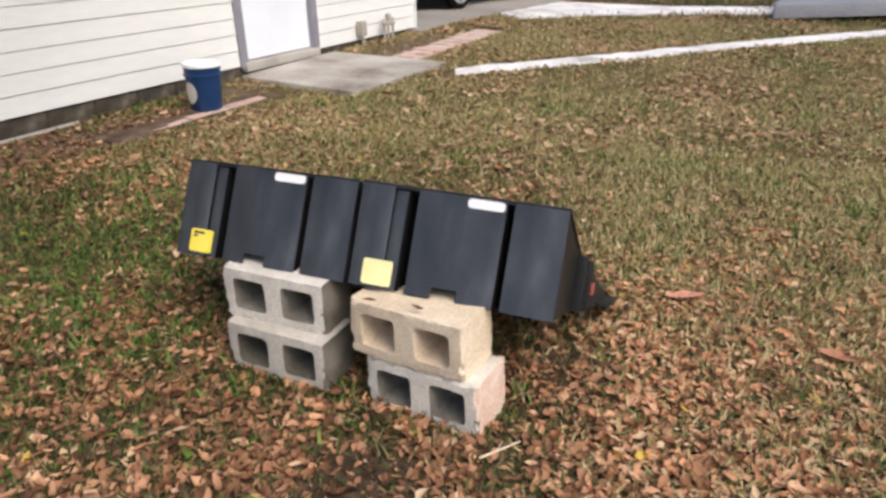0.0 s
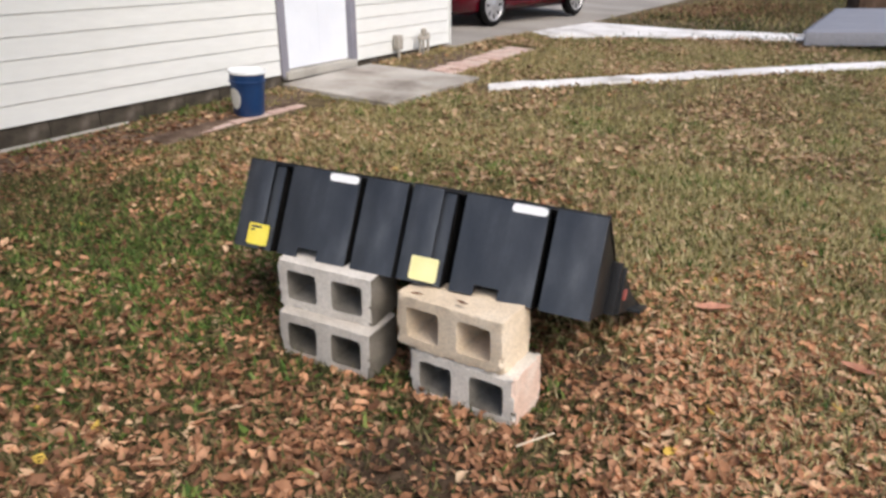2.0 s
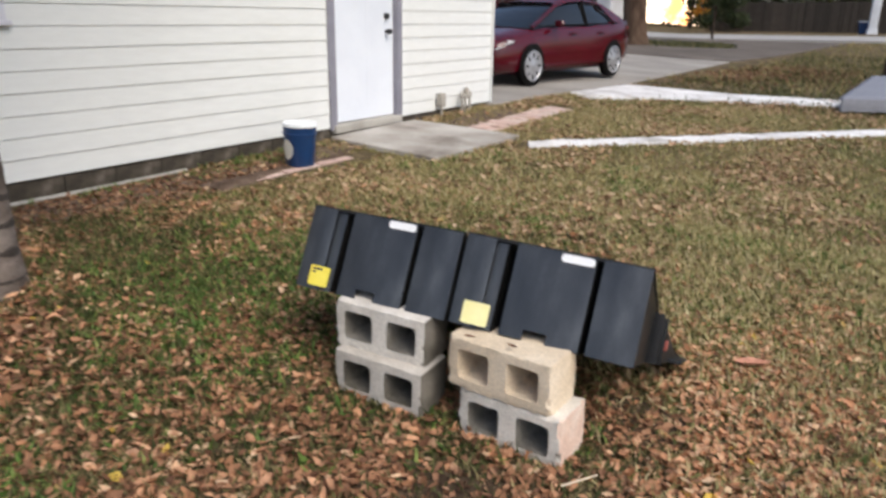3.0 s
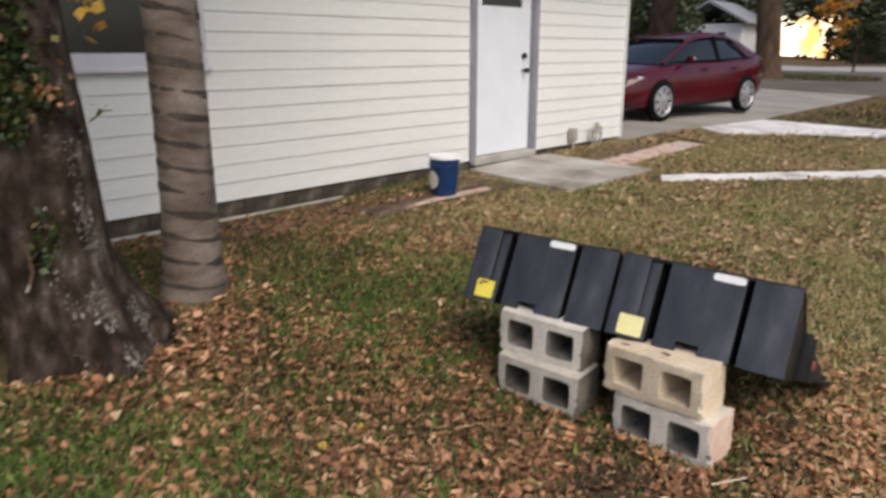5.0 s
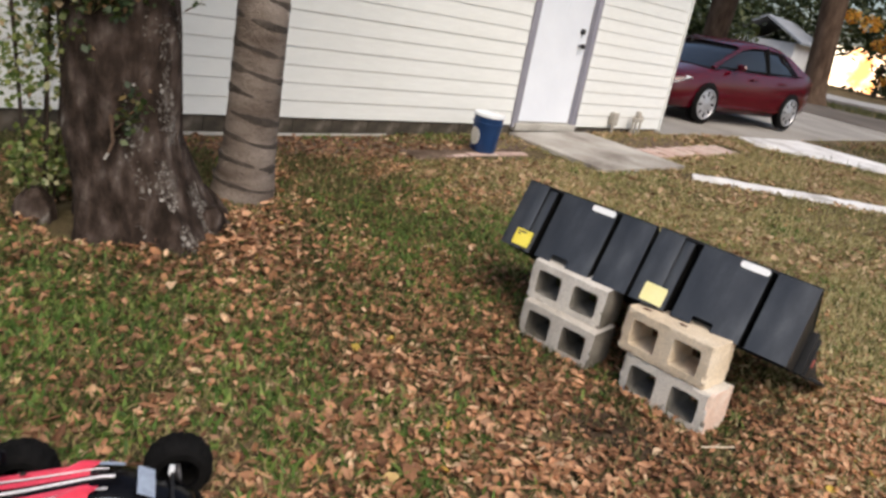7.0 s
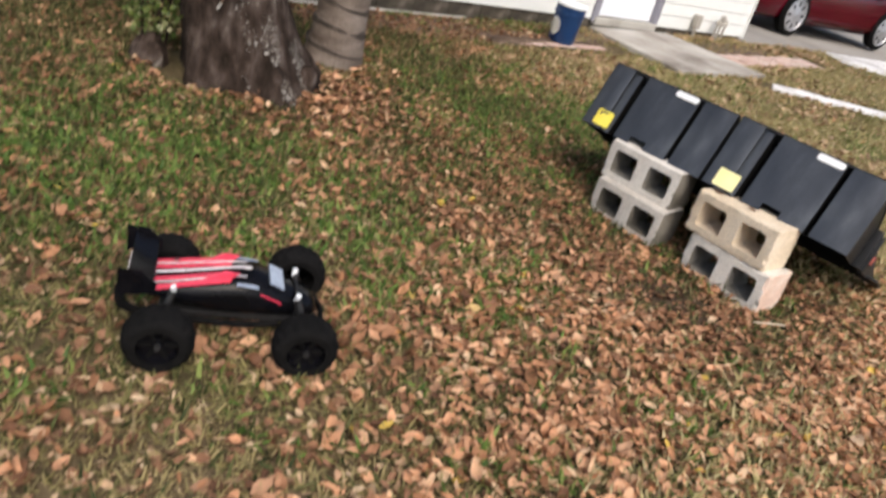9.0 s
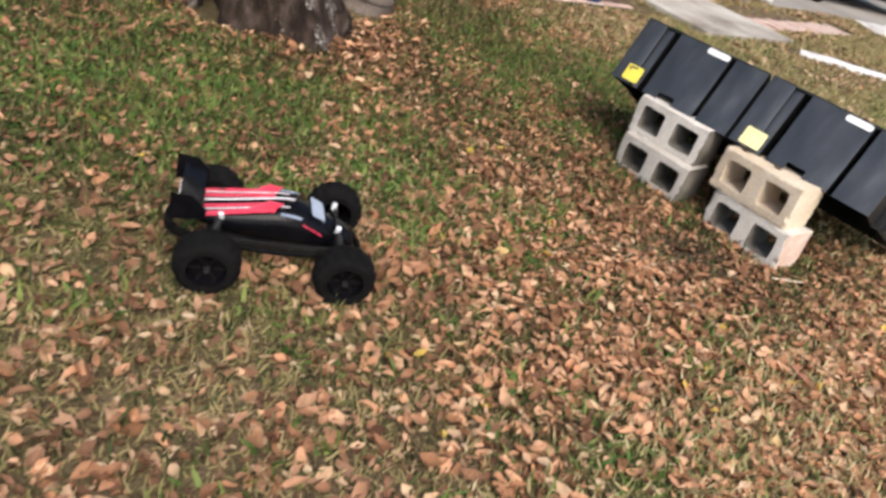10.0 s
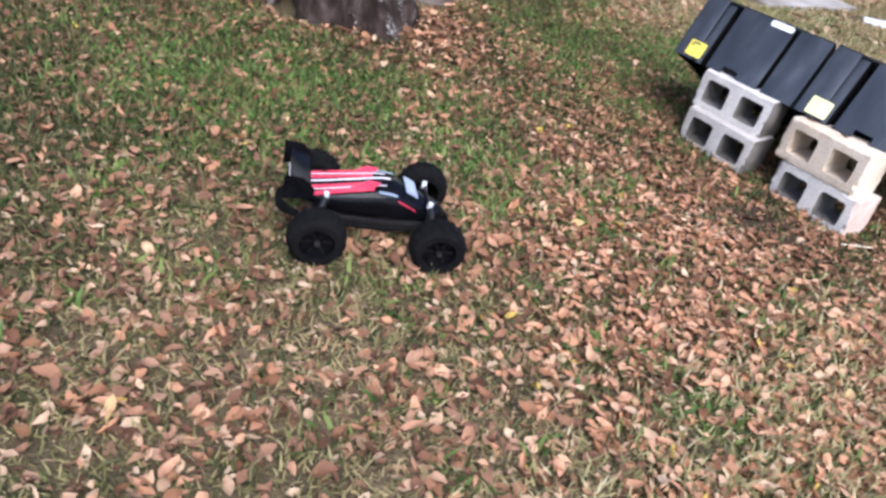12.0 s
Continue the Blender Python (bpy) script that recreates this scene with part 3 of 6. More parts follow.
# bucket
bucket = thing("bucket", yard(-2.905, 5.03, float(rise(5.03)) + 0.008, 48), "blue plastic bucket with white lid on the edging", "bucket")
part("pail", spin([(0, 0.0), (0.118, 0.0), (0.124, 0.01), (0.134, 0.18), (0.139, 0.27), (0.148, 0.272), (0.148, 0.288), (0.14, 0.29), (0.143, 0.35), (0.12, 0.35), (0.115, 0.02), (0, 0.02)], 32), M_BUCKET, bucket)
part("lid", spin([(0.147, 0.342), (0.151, 0.345), (0.151, 0.364), (0.146, 0.37), (0.13, 0.366), (0.125, 0.358), (0, 0.358)], 32), M_LID, bucket, "white snap-on lid")
lab = bmesh.new()
cols = []
for i in range(9):
    a = radians(178 + i * 6.5)
    h = 0.085 * math.sqrt(max(0.02, 1 - ((i - 4) / 4.2) ** 2))
    cols.append([lab.verts.new(((0.1305 + (z + 0.14) * 0.06) * math.cos(a), (0.1305 + (z + 0.14) * 0.06) * math.sin(a), 0.15 + z)) for z in (-h, 0, h)])
for a, b in zip(cols, cols[1:]):
    for i in range(2):
        lab.faces.new((a[i], b[i], b[i + 1], a[i + 1]))
bmesh.ops.solidify(lab, geom=lab.faces[:], thickness=0.002)
part("label", lab, M_PAPER, bucket, "white oval paper label")


# ---- concrete blocks ----
def block_mesh(name, seed, holes=0.063, w=0.395, h=0.19, d=0.19, material=None, worn=0.6, end=None, core=None):
    """A two-core block on its side: cores open to the front and back."""
    bm = bmesh.new()
    n = 32
    phi = math.atan2(h / 2, w / 4)
    turns = []
    for lo, hi in ((-phi, phi), (phi, math.pi - phi), (math.pi - phi, math.pi + phi), (math.pi + phi, 2 * math.pi - phi)):
        turns += [lo + (hi - lo) * i / 8 for i in range(8)]
    rim = []
    for a in turns:
        k = min(w / 4 / max(1e-9, abs(math.cos(a))), h / 2 / max(1e-9, abs(math.sin(a))))
        rim.append((k * math.cos(a), k * math.sin(a)))

    def outline(cx, hw, hh, r):
        pts = []
        for i in range(n):
            a = turns[i]
            c, s_ = math.cos(a), math.sin(a)
            k = (abs(c / hw) ** r + abs(s_ / hh) ** r) ** (-1 / r)
            pts.append((cx + k * c, k * s_))
        return pts
    layers = [-d / 2, -d / 2 + 0.012, -d / 6, d / 6, d / 2 - 0.012, d / 2]
    for side in (-1, 1):
        cx = side * w / 4
        rings = {}
        for li, y in enumerate(layers):
            edge = 0.003 if li in (0, len(layers) - 1) else 0.0
            hh_o = h / 2 - edge
            outer = []
            for px, pz in rim:
                ox = px - side * edge if side * px > w / 4 - 0.004 else px
                outer.append(bm.verts.new((cx + ox, y, max(-hh_o, min(hh_o, pz)))))
            shift = -side * 0.004
            inner = [bm.verts.new((px, y, pz)) for px, pz in outline(cx + shift, holes, 0.058, 13)]
            rings[li] = (outer, inner)
        last = len(layers) - 1
        for i in range(n):
            j = (i + 1) % n
            for li in (0, last):
                o, q = rings[li]
                bm.faces.new((o[i], o[j], q[j], q[i]))
            for li in range(last):
                (o0, q0), (o1, q1) = rings[li], rings[li + 1]
                bm.faces.new((q0[i], q0[j], q1[j], q1[i]))
                mid = (o0[i].co.x + o0[j].co.x) / 2
                if abs(mid) > 0.006:
                    bm.faces.new((o0[i], o0[j], o1[j], o1[i]))
    bmesh.ops.remove_doubles(bm, verts=bm.verts[:], dist=0.0006)
    bmesh.ops.recalc_face_normals(bm, faces=bm.faces[:])
    bmesh.ops.subdivide_edges(bm, edges=[e for e in bm.edges if e.calc_length() > 0.03], cuts=1, use_grid_fill=True)
    bmesh.ops.subdivide_edges(bm, edges=[e for e in bm.edges if e.calc_length() > 0.013], cuts=1, use_grid_fill=True)
    rnd = random.Random(seed)
    ox = rnd.random() * 50
    chips = [(rnd.choice((-1, 1)) * w / 2, rnd.choice((-1, 1)) * d / 2, rnd.choice((-1, 1)) * h / 2, rnd.uniform(0.012, 0.022)) for _ in range(3)]
    for v in bm.verts:
        p = v.co * 16 + Vector((ox, 0, 0))
        v.co += Vector((noise.noise(p), noise.noise(p + Vector((9, 0, 0))), noise.noise(p + Vector((0, 9, 0))))) * 0.0016
        for cx_, cy_, cz_, r in chips:
            dd = (v.co - Vector((cx_, cy_, cz_))).length
            if dd < r:
                v.co *= 1 - 0.05 * (1 - dd / r)
        # crumbled arrises
        out = [abs(v.co.x) > w / 2 - 0.007, abs(v.co.y) > d / 2 - 0.007, abs(v.co.z) > h / 2 - 0.007]
        if sum(out) >= 2:
            low = 2.2 if v.co.z < 0 else 1.0
            k = max(0.0, noise.noise(v.co * 38 + Vector((0, ox, 0))) + 0.15) * 0.009 * worn * low
            for q in range(3):
                if out[q]:
                    v.co[q] -= math.copysign(k, v.co[q])
    me = bpy.data.meshes.new(name)
    bm.to_mesh(me)
    bm.free()
    smooth(me, 22)
    me.materials.append(material)
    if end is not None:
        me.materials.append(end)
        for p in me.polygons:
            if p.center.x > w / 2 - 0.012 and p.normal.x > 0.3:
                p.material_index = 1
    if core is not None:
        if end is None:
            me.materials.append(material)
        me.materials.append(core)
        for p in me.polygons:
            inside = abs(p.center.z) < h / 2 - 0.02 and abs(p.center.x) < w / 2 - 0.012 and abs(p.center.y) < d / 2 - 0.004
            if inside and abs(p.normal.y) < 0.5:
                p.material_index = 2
    return me


def cinder(seed, m, material, label, worn=0.6, end=None, core=None, wide=0.395, tall=0.19, deep=0.19):
    ob = new("concrete_block", block_mesh("concrete_block", seed, w=wide, h=tall, d=deep, material=material, worn=worn, end=end, core=core))
    ob.matrix_world = m
    return tagged(ob, label, "concrete block", "stacked concrete blocks")


# left stack: ends that face the right stack have their shade painted on
cinder(1, yard(-0.553, 2.000, 0.080, -8.2, 0, -1.0), M_BLOCK_D, "grey hollow concrete block on grass, darkened for shade on front and end", 0.35, M_BLOCK_SHADE, M_BLOCK_SHADE, 0.397, 0.189)
cinder(2, yard(-0.577, 2.052, 0.264, -6.5, 0, -1.0), M_BLOCK_G, "grey hollow concrete block stacked on another, its end darkened for shade", 0.35, M_BLOCK_SHADE, M_CORE, 0.400, 0.189)
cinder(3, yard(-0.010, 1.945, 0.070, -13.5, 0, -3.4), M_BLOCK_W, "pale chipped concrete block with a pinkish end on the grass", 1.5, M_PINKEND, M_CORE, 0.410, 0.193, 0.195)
cinder(4, yard(-0.064, 1.955, 0.260, -14.0, 0, -3.0), M_BLOCK_T, "tan hollow concrete block stacked on a pale one", wide=0.412, tall=0.195, deep=0.195)


# ---- the launch ramps ----
LEAN = 0.018


def ramp(name, m, label):
    """Own frame: x across, y from the high face to the toe, z up from the base."""
    r = thing(name, m, label, "ramp", "pair of launch ramps")
    W, L, H, T = 0.677, 0.905, 0.324, 0.012
    half = W / 2

    def height(y):
        k = min(1.0, max(0.0, (y - LEAN) / (L - LEAN)))
        return H * (1 - k) ** 1.12 + 0.012
    ys = [LEAN + (L - LEAN) * i / 16 for i in range(17)]
    # riding surface
    deck = bmesh.new()
    rows = []
    for y in ys:
        wide = half + 0.07 * max(0, (y - 0.5) / (L - 0.5))
        rows.append([deck.verts.new((x, y, height(y))) for x in (-wide, -half * 0.5, 0, half * 0.5, wide)])
    for a, b in zip(rows, rows[1:]):
        for i in range(4):
            deck.faces.new((a[i], a[i + 1], b[i + 1], b[i]))
    bmesh.ops.recalc_face_normals(deck, faces=deck.faces[:])
    bmesh.ops.solidify(deck, geom=deck.faces[:], thickness=T)
    part("riding_surface", deck, M_PLASTIC, r)
    # high face in three panels, parted by deep grooves
    def face_panel(x0, x1, notch=None, back=0.0):
        n = 10
        bm = bmesh.new()
        lean = LEAN / H
        xs_ = [x0 + (x1 - x0) * i / n for i in range(n + 1)]
        zs = [0, 0.036, 0.1, 0.2, 0.29, H]
        grid = {}
        for i, x in enumerate(xs_):
            for j, z in enumerate(zs):
                crown = -0.004 * math.sin(math.pi * i / n)
                grid[i, j] = bm.verts.new((x, z * lean + crown + back, z))
        for i in range(n):
            for j in range(len(zs) - 1):
                if notch and j == 0 and notch[0] <= (xs_[i] + xs_[i + 1]) / 2 <= notch[1]:
                    continue
                bm.faces.new((grid[i, j], grid[i + 1, j], grid[i + 1, j + 1], grid[i, j + 1]))
        top = [bm.verts.new((x, LEAN + 0.035, H + 0.008)) for x in xs_]
        for i in range(n):
            bm.faces.new((grid[i, 5], grid[i + 1, 5], top[i + 1], top[i]))
        bmesh.ops.recalc_face_normals(bm, faces=bm.faces[:])
        bmesh.ops.solidify(bm, geom=bm.faces[:], thickness=-0.006)
        return bm
    part("face_panel", face_panel(-half + 0.003, -0.224), M_PANEL, r, sharp=30)
    part("face_step", face_panel(-0.2235, -0.176, back=0.016), M_PANEL, r, "narrow panel set back beside the channel", sharp=30)
    part("face_panel", face_panel(-0.139, 0.145, (-0.058, 0.042)), M_PANEL, r, "wide panel with a hand-hold notch", sharp=30)
    part("face_panel", face_panel(0.172, half - 0.003), M_PANEL, r, sharp=30)
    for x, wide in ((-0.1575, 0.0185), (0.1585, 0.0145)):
        # an open channel, coloured near-black for the shade in its recess
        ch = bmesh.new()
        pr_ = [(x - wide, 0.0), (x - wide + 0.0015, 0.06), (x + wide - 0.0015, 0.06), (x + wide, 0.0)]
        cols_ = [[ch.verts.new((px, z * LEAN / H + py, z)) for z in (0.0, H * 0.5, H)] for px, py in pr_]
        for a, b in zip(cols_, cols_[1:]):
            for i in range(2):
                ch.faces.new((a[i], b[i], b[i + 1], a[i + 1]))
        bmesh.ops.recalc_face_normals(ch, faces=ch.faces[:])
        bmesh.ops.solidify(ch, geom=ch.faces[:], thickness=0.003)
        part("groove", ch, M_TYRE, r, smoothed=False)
    for x0, w_ in ((-0.262, 0.014), (-0.118, 0.022), (0.06, 0.016), (0.196, 0.024), (0.262, 0.012)):
        rib = box(x0, x0 + w_, -0.0072, 0.006, 0.045 if abs(x0) < 0.1 else 0.012, H - 0.006, 0.0025)
        bmesh.ops.transform(rib, matrix=Matrix(((1, 0, 0, 0), (0, 1, LEAN / H, 0), (0, 0, 1, 0), (0, 0, 0, 1))), verts=rib.verts)
        part("rib", rib, M_PANEL, r)
    # side walls: a plain wall behind the face, a stepped flange, a flared foot
    for sx in (-1, 1):
        def wall(y0, y1, x_off0, x_off1, z_drop=0.0):
            bm = bmesh.new()
            rows_ = []
            for i in range(9):
                y = y0 + (y1 - y0) * i / 8
                h = height(y) - z_drop
                xo = x_off0 + (x_off1 - x_off0) * i / 8
                rows_.append([bm.verts.new((sx * (half + xo + 0.012 * (1 - k)), y, h * k)) for k in (0, 0.33, 0.66, 1)])
            for a, b in zip(rows_, rows_[1:]):
                for i in range(3):
                    bm.faces.new((a[i], a[i + 1], b[i + 1], b[i]))
            bmesh.ops.recalc_face_normals(bm, faces=bm.faces[:])
            bmesh.ops.solidify(bm, geom=bm.faces[:], thickness=0.007)
            return bm
        first = bmesh.new()
        q = [(0.0, 0.0), (LEAN, H), (0.2, height(0.2)), (0.33, height(0.33)), (0.33, 0.0)]
        vs = [first.verts.new((sx * (half - 0.004), y, z)) for y, z in q]
        vs2 = [first.verts.new((sx * (half - 0.012), y, z)) for y, z in q]
        first.faces.new(vs)
        first.faces.new(vs2[::-1])
        for i in range(5):
            first.faces.new((vs[i], vs2[i], vs2[(i + 1) % 5], vs[(i + 1) % 5]))
        bmesh.ops.recalc_face_normals(first, faces=first.faces[:])
        part("side_wall", first, M_PLASTIC, r, smoothed=False)
        part("side_flange", box(min(sx * (half - 0.01), sx * (half + 0.032)), max(sx * (half - 0.01), sx * (half + 0.032)), 0.32, 0.345, 0.0, height(0.345) - 0.015, 0.005), M_PLASTIC, r)
        part("side_wall", wall(0.36, L - 0.01, 0.02, 0.06, 0.01), M_PLASTIC, r)
        part("side_flange", box(min(sx * (half + 0.01), sx * (half + 0.045)), max(sx * (half + 0.01), sx * (half + 0.045)), 0.36, 0.375, 0.0, height(0.375) - 0.02, 0.004), M_PLASTIC, r)
        part("foot_flange", box(min(sx * half, sx * (half + 0.10)), max(sx * half, sx * (half + 0.10)), 0.60, L, 0.0, 0.014, 0.004), M_PLASTIC, r)
        if sx > 0:
            part("side_label", box(half + 0.036, half + 0.046, 0.46, 0.51, 0.05, 0.09, 0.001), M_FADED, r, "small faded red label")
    return r


FACE = Matrix(((1, 0, 0, 0), (0, 1, LEAN / 0.324, 0), (0, 0, 1, 0), (0, 0, 0, 1)))
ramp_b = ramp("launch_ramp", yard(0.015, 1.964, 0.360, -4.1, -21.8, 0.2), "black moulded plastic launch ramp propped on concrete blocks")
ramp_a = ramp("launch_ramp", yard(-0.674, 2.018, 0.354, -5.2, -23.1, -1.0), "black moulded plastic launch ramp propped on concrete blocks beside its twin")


def sticker(r, x0, x1, z0, z1, material, label, bars=(), corner=0.1):
    bm = bmesh.new()
    n = 12
    pts = []
    rad = min(x1 - x0, z1 - z0) * corner
    for cx_, cz_, a0 in ((x1 - rad, z1 - rad, 0), (x0 + rad, z1 - rad, 90), (x0 + rad, z0 + rad, 180), (x1 - rad, z0 + rad, 270)):
        for i in range(5):
            a = radians(a0 + 22.5 * i)
            pts.append((cx_ + rad * math.cos(a), cz_ + rad * math.sin(a)))
    bm = shape(pts, -0.0125, -0.0070)
    bmesh.ops.transform(bm, matrix=FACE, verts=bm.verts)
    ob = part("sticker", bm, material, r, label, smoothed=False)
    for bx0, bx1, bz0, bz1 in bars:
        b = box(bx0, bx1, -0.0138, -0.0120, bz0, bz1)
        bmesh.ops.transform(b, matrix=FACE, verts=b.verts)
        part("print_bar", b, M_INK, ob, smoothed=False)


for r_, ym in ((ramp_a, M_YELLOW), (ramp_b, M_YELLOW2)):
    if r_ is ramp_a:
        sticker(r_, -0.280, -0.190, 0.014, 0.094, ym, "bright yellow warning sticker", [(-0.268, -0.224, 0.078, 0.086), (-0.268, -0.252, 0.066, 0.073)])
    else:
        sticker(r_, -0.291, -0.190, 0.010, 0.092, ym, "pale yellow warning sticker", [])
    sticker(r_, 0.024, 0.142, 0.297, 0.326, M_WHITEL, "long white paper label with rounded ends", corner=0.42)


# ---- trees ----
def trunk_rings(spine, radii, lobes=0, amp=0.0, seed=0, n=40, rough=0.0):
    rings = []
    for (x, y, z), r in zip(spine, radii):
        ring = []
        for i in range(n):
            a = 2 * math.pi * i / n
            k = 1.0
            if lobes:
                k += amp * max(0.0, 1 - z / 0.55) ** 1.6 * (0.5 + 0.5 * math.cos(lobes * a + seed)) ** 2
            k += rough * noise.noise(Vector((math.cos(a) * 2.4 + seed, math.sin(a) * 2.4, z * 1.3)))
            k += rough * 0.5 * noise.noise(Vector((math.cos(a) * 7 + seed, math.sin(a) * 7, z * 3)))
            ring.append((x + r * k * math.cos(a), y + r * k * math.sin(a), z))
        rings.append(ring)
    return rings


LEAF_T = np.array([(0, 0, 0), (0.22, -0.19, 0.05), (0.22, 0, 0), (0.22, 0.19, 0.05), (0.5, -0.26, 0.08), (0.5, 0, 0), (0.5, 0.26, 0.08), (0.8, -0.15, 0.05), (0.8, 0, 0.01), (0.8, 0.15, 0.05), (1, 0, 0.03)])
LEAF_F = np.array([(0, 1, 2), (0, 2, 3), (1, 4, 5), (1, 5, 2), (2, 5, 6), (2, 6, 3), (4, 7, 8), (4, 8, 5), (5, 8, 9), (5, 9, 6), (7, 10, 8), (8, 10, 9)])
QUAD_T = np.array([(0, -0.1, 0), (0.45, -0.42, 0.06), (1, 0, 0), (0.45, 0.42, 0.06), (0, 0.1, 0)])
QUAD_F = np.array([(0, 1, 4), (1, 3, 4), (1, 2, 3)])


def scatter(name, template, faces, places, yaw, pitch, roll, size, bend=None, squeeze=None, ragged=0.0):
    """Many copies of a small template in one mesh."""
    m = len(places)
    t = np.repeat(template[None], m, 0).astype(float)
    if squeeze is not None:
        t[:, :, 1] *= squeeze[:, None]
    if ragged:
        t[:, :, :2] += rng.normal(0, ragged, t[:, :, :2].shape) * np.array([1.0, 0.8])
    t[:, :, 0] -= 0.5 if template is LEAF_T else 0.0
    if bend is not None:
        u = t[:, :, 0]
        t[:, :, 2] = t[:, :, 2] * (1 + 2 * np.abs(bend[:, None])) + bend[:, None] * u * u
    t *= size[:, None, None]
    cr, sr = np.cos(roll)[:, None], np.sin(roll)[:, None]
    y, z = t[:, :, 1] * cr - t[:, :, 2] * sr, t[:, :, 1] * sr + t[:, :, 2] * cr
    cp, sp_ = np.cos(pitch)[:, None], np.sin(pitch)[:, None]
    x, z = t[:, :, 0] * cp - z * sp_, t[:, :, 0] * sp_ + z * cp
    cy, sy = np.cos(yaw)[:, None], np.sin(yaw)[:, None]
    out = np.stack([x * cy - y * sy, x * sy + y * cy, z], -1) + places[:, None]
    k = len(template)
    f = (faces[None] + (np.arange(m) * k)[:, None, None]).reshape(-1, faces.shape[1])
    return fill(name, out.reshape(-1, 3), f)


def foliage(name, places, size, material, parent=None, flat=0.6):
    m = len(places)
    me = scatter(name, QUAD_T, QUAD_F, places, rng.uniform(0, 6.3, m), rng.normal(0, flat, m), rng.normal(0, flat, m), size)
    me.materials.append(material)
    ob = new(name, me)
    ob.parent = parent
    return ob


def cloud(n, centres, radii, squash=0.7):
    c = rng.integers(0, len(centres), n)
    d = rng.normal(0, 1, (n, 3))
    d /= np.linalg.norm(d, axis=1)[:, None]
    d *= rng.uniform(0.45, 1.0, n)[:, None]
    d[:, 2] *= squash
    return np.asarray(centres)[c] + d * np.asarray(radii)[c][:, None]


# old oak with flared roots
oak = thing("oak_tree", plumb(-2.63, 1.10), "old oak with dark lichen-flecked bark, flared roots and ivy", "tree")
zs = [-0.12, 0.0, 0.06, 0.13, 0.22, 0.33, 0.46, 0.62, 0.8, 1.0, 1.25, 1.5, 1.8, 2.2, 2.7, 3.3]
rs = [0.37, 0.345, 0.325, 0.31, 0.295, 0.285, 0.275, 0.268, 0.262, 0.256, 0.25, 0.245, 0.24, 0.24, 0.25, 0.2]
part("trunk", loft(trunk_rings([(0.02 - 0.05 * z + 0.07 * max(0, 1 - z / 0.45), -0.02 * z + 0.10 * max(0, 1 - z / 0.45), z) for z in zs], rs, 5, 0.24, 1.2, 72, 0.10)), M_BARK, oak, sharp=60)
tips = []
for a, up, ln in ((20, 0.9, 2.2), (95, 0.8, 2.6), (170, 1.0, 2.2), (240, 0.75, 2.4), (310, 0.9, 2.5)):
    d = Vector((math.cos(radians(a)), math.sin(radians(a)), up)).normalized()
    p0 = Vector((-0.14, -0.06, 2.9))
    pts = [p0 + d * ln * k + Vector((0, 0, 0.25 * k * k)) for k in (0, 0.35, 0.7, 1.0)]
    limb = None
    for q, w, r0, r1 in zip(pts, pts[1:], (0.13, 0.1, 0.07), (0.1, 0.07, 0.035)):
        limb = rod(q, w, r0, limb, 10, r1)
    part("limb", limb, M_BARK, oak)
    tips += [pts[2], pts[3]]
crown = foliage("crown", cloud(3000, [tuple(t) for t in tips] + [(0, 0, 5.0), (-1.5, 1.5, 5.2), (-1.0, -1.5, 5.0)], [1.5] * 10 + [1.8] * 3), rng.uniform(0.06, 0.12, 3000), M_CROWN, oak)
# ivy climbing the trunk
iv = []
for _ in range(900):
    a, z = rng.uniform(1.9, 4.6), rng.beta(1.4, 1.0) * 1.5 + 0.75
    if noise.noise(Vector((a * 2, z * 2.3, 4))) < -0.02:
        continue
    r = 0.28 + abs(rng.normal(0, 0.05))
    iv.append((r * math.cos(a) - 0.05 * z, r * math.sin(a), z))
for z, a in ((0.62, -0.55), (0.64, -0.45), (0.60, -0.5), (0.66, -0.5), (0.58, -0.6)):
    for _ in range(16):
        b = a + rng.normal(0, 0.09)
        r = 0.305 + abs(rng.normal(0, 0.02))
        iv.append((r * math.cos(b), r * math.sin(b), z + rng.normal(0, 0.035)))
for _ in range(1200):
    a, z = rng.normal(-1.6, 0.35), 0.82 + 1.1 * rng.beta(1.6, 1.2)
    r = 0.285 + abs(rng.normal(0, 0.06))
    iv.append((r * math.cos(a) - 0.05 * z, r * math.sin(a), z))
for _ in range(1500):
    a = rng.normal(-0.72, 0.33)
    low = 1.03 + 0.10 * max(0.0, a + 0.7) + 0.10 * noise.noise(Vector((a * 4, 3, 1)))
    z = low + 0.62 * rng.beta(1.0, 1.5)
    r = 0.272 + abs(rng.normal(0, 0.035))
    iv.append((r * math.cos(a) - 0.05 * z, r * math.sin(a), z))
iv = np.array(iv)
foliage("ivy", iv, rng.uniform(0.018, 0.044, len(iv)), M_IVY, oak, 0.9)["label"] = "green and yellowing ivy"
root = loft(trunk_rings([(0, 0, -0.05), (0.02, 0.0, 0.05), (0.05, 0, 0.11), (0.09, 0, 0.15)], [0.13, 0.12, 0.09, 0.03], 0, 0, 3, 20, 0.2))
part("root", root, M_BARK, oak, m=pose(0.24, 0.26, 0))
part("root", loft(trunk_rings([(0, 0, -0.05), (0.0, 0.02, 0.06), (-0.03, -0.02, 0.16), (-0.08, -0.06, 0.26)], [0.14, 0.13, 0.10, 0.04], 0, 0, 8, 20, 0.2)), M_BARK, oak, m=pose(0.12, 0.36, 0))
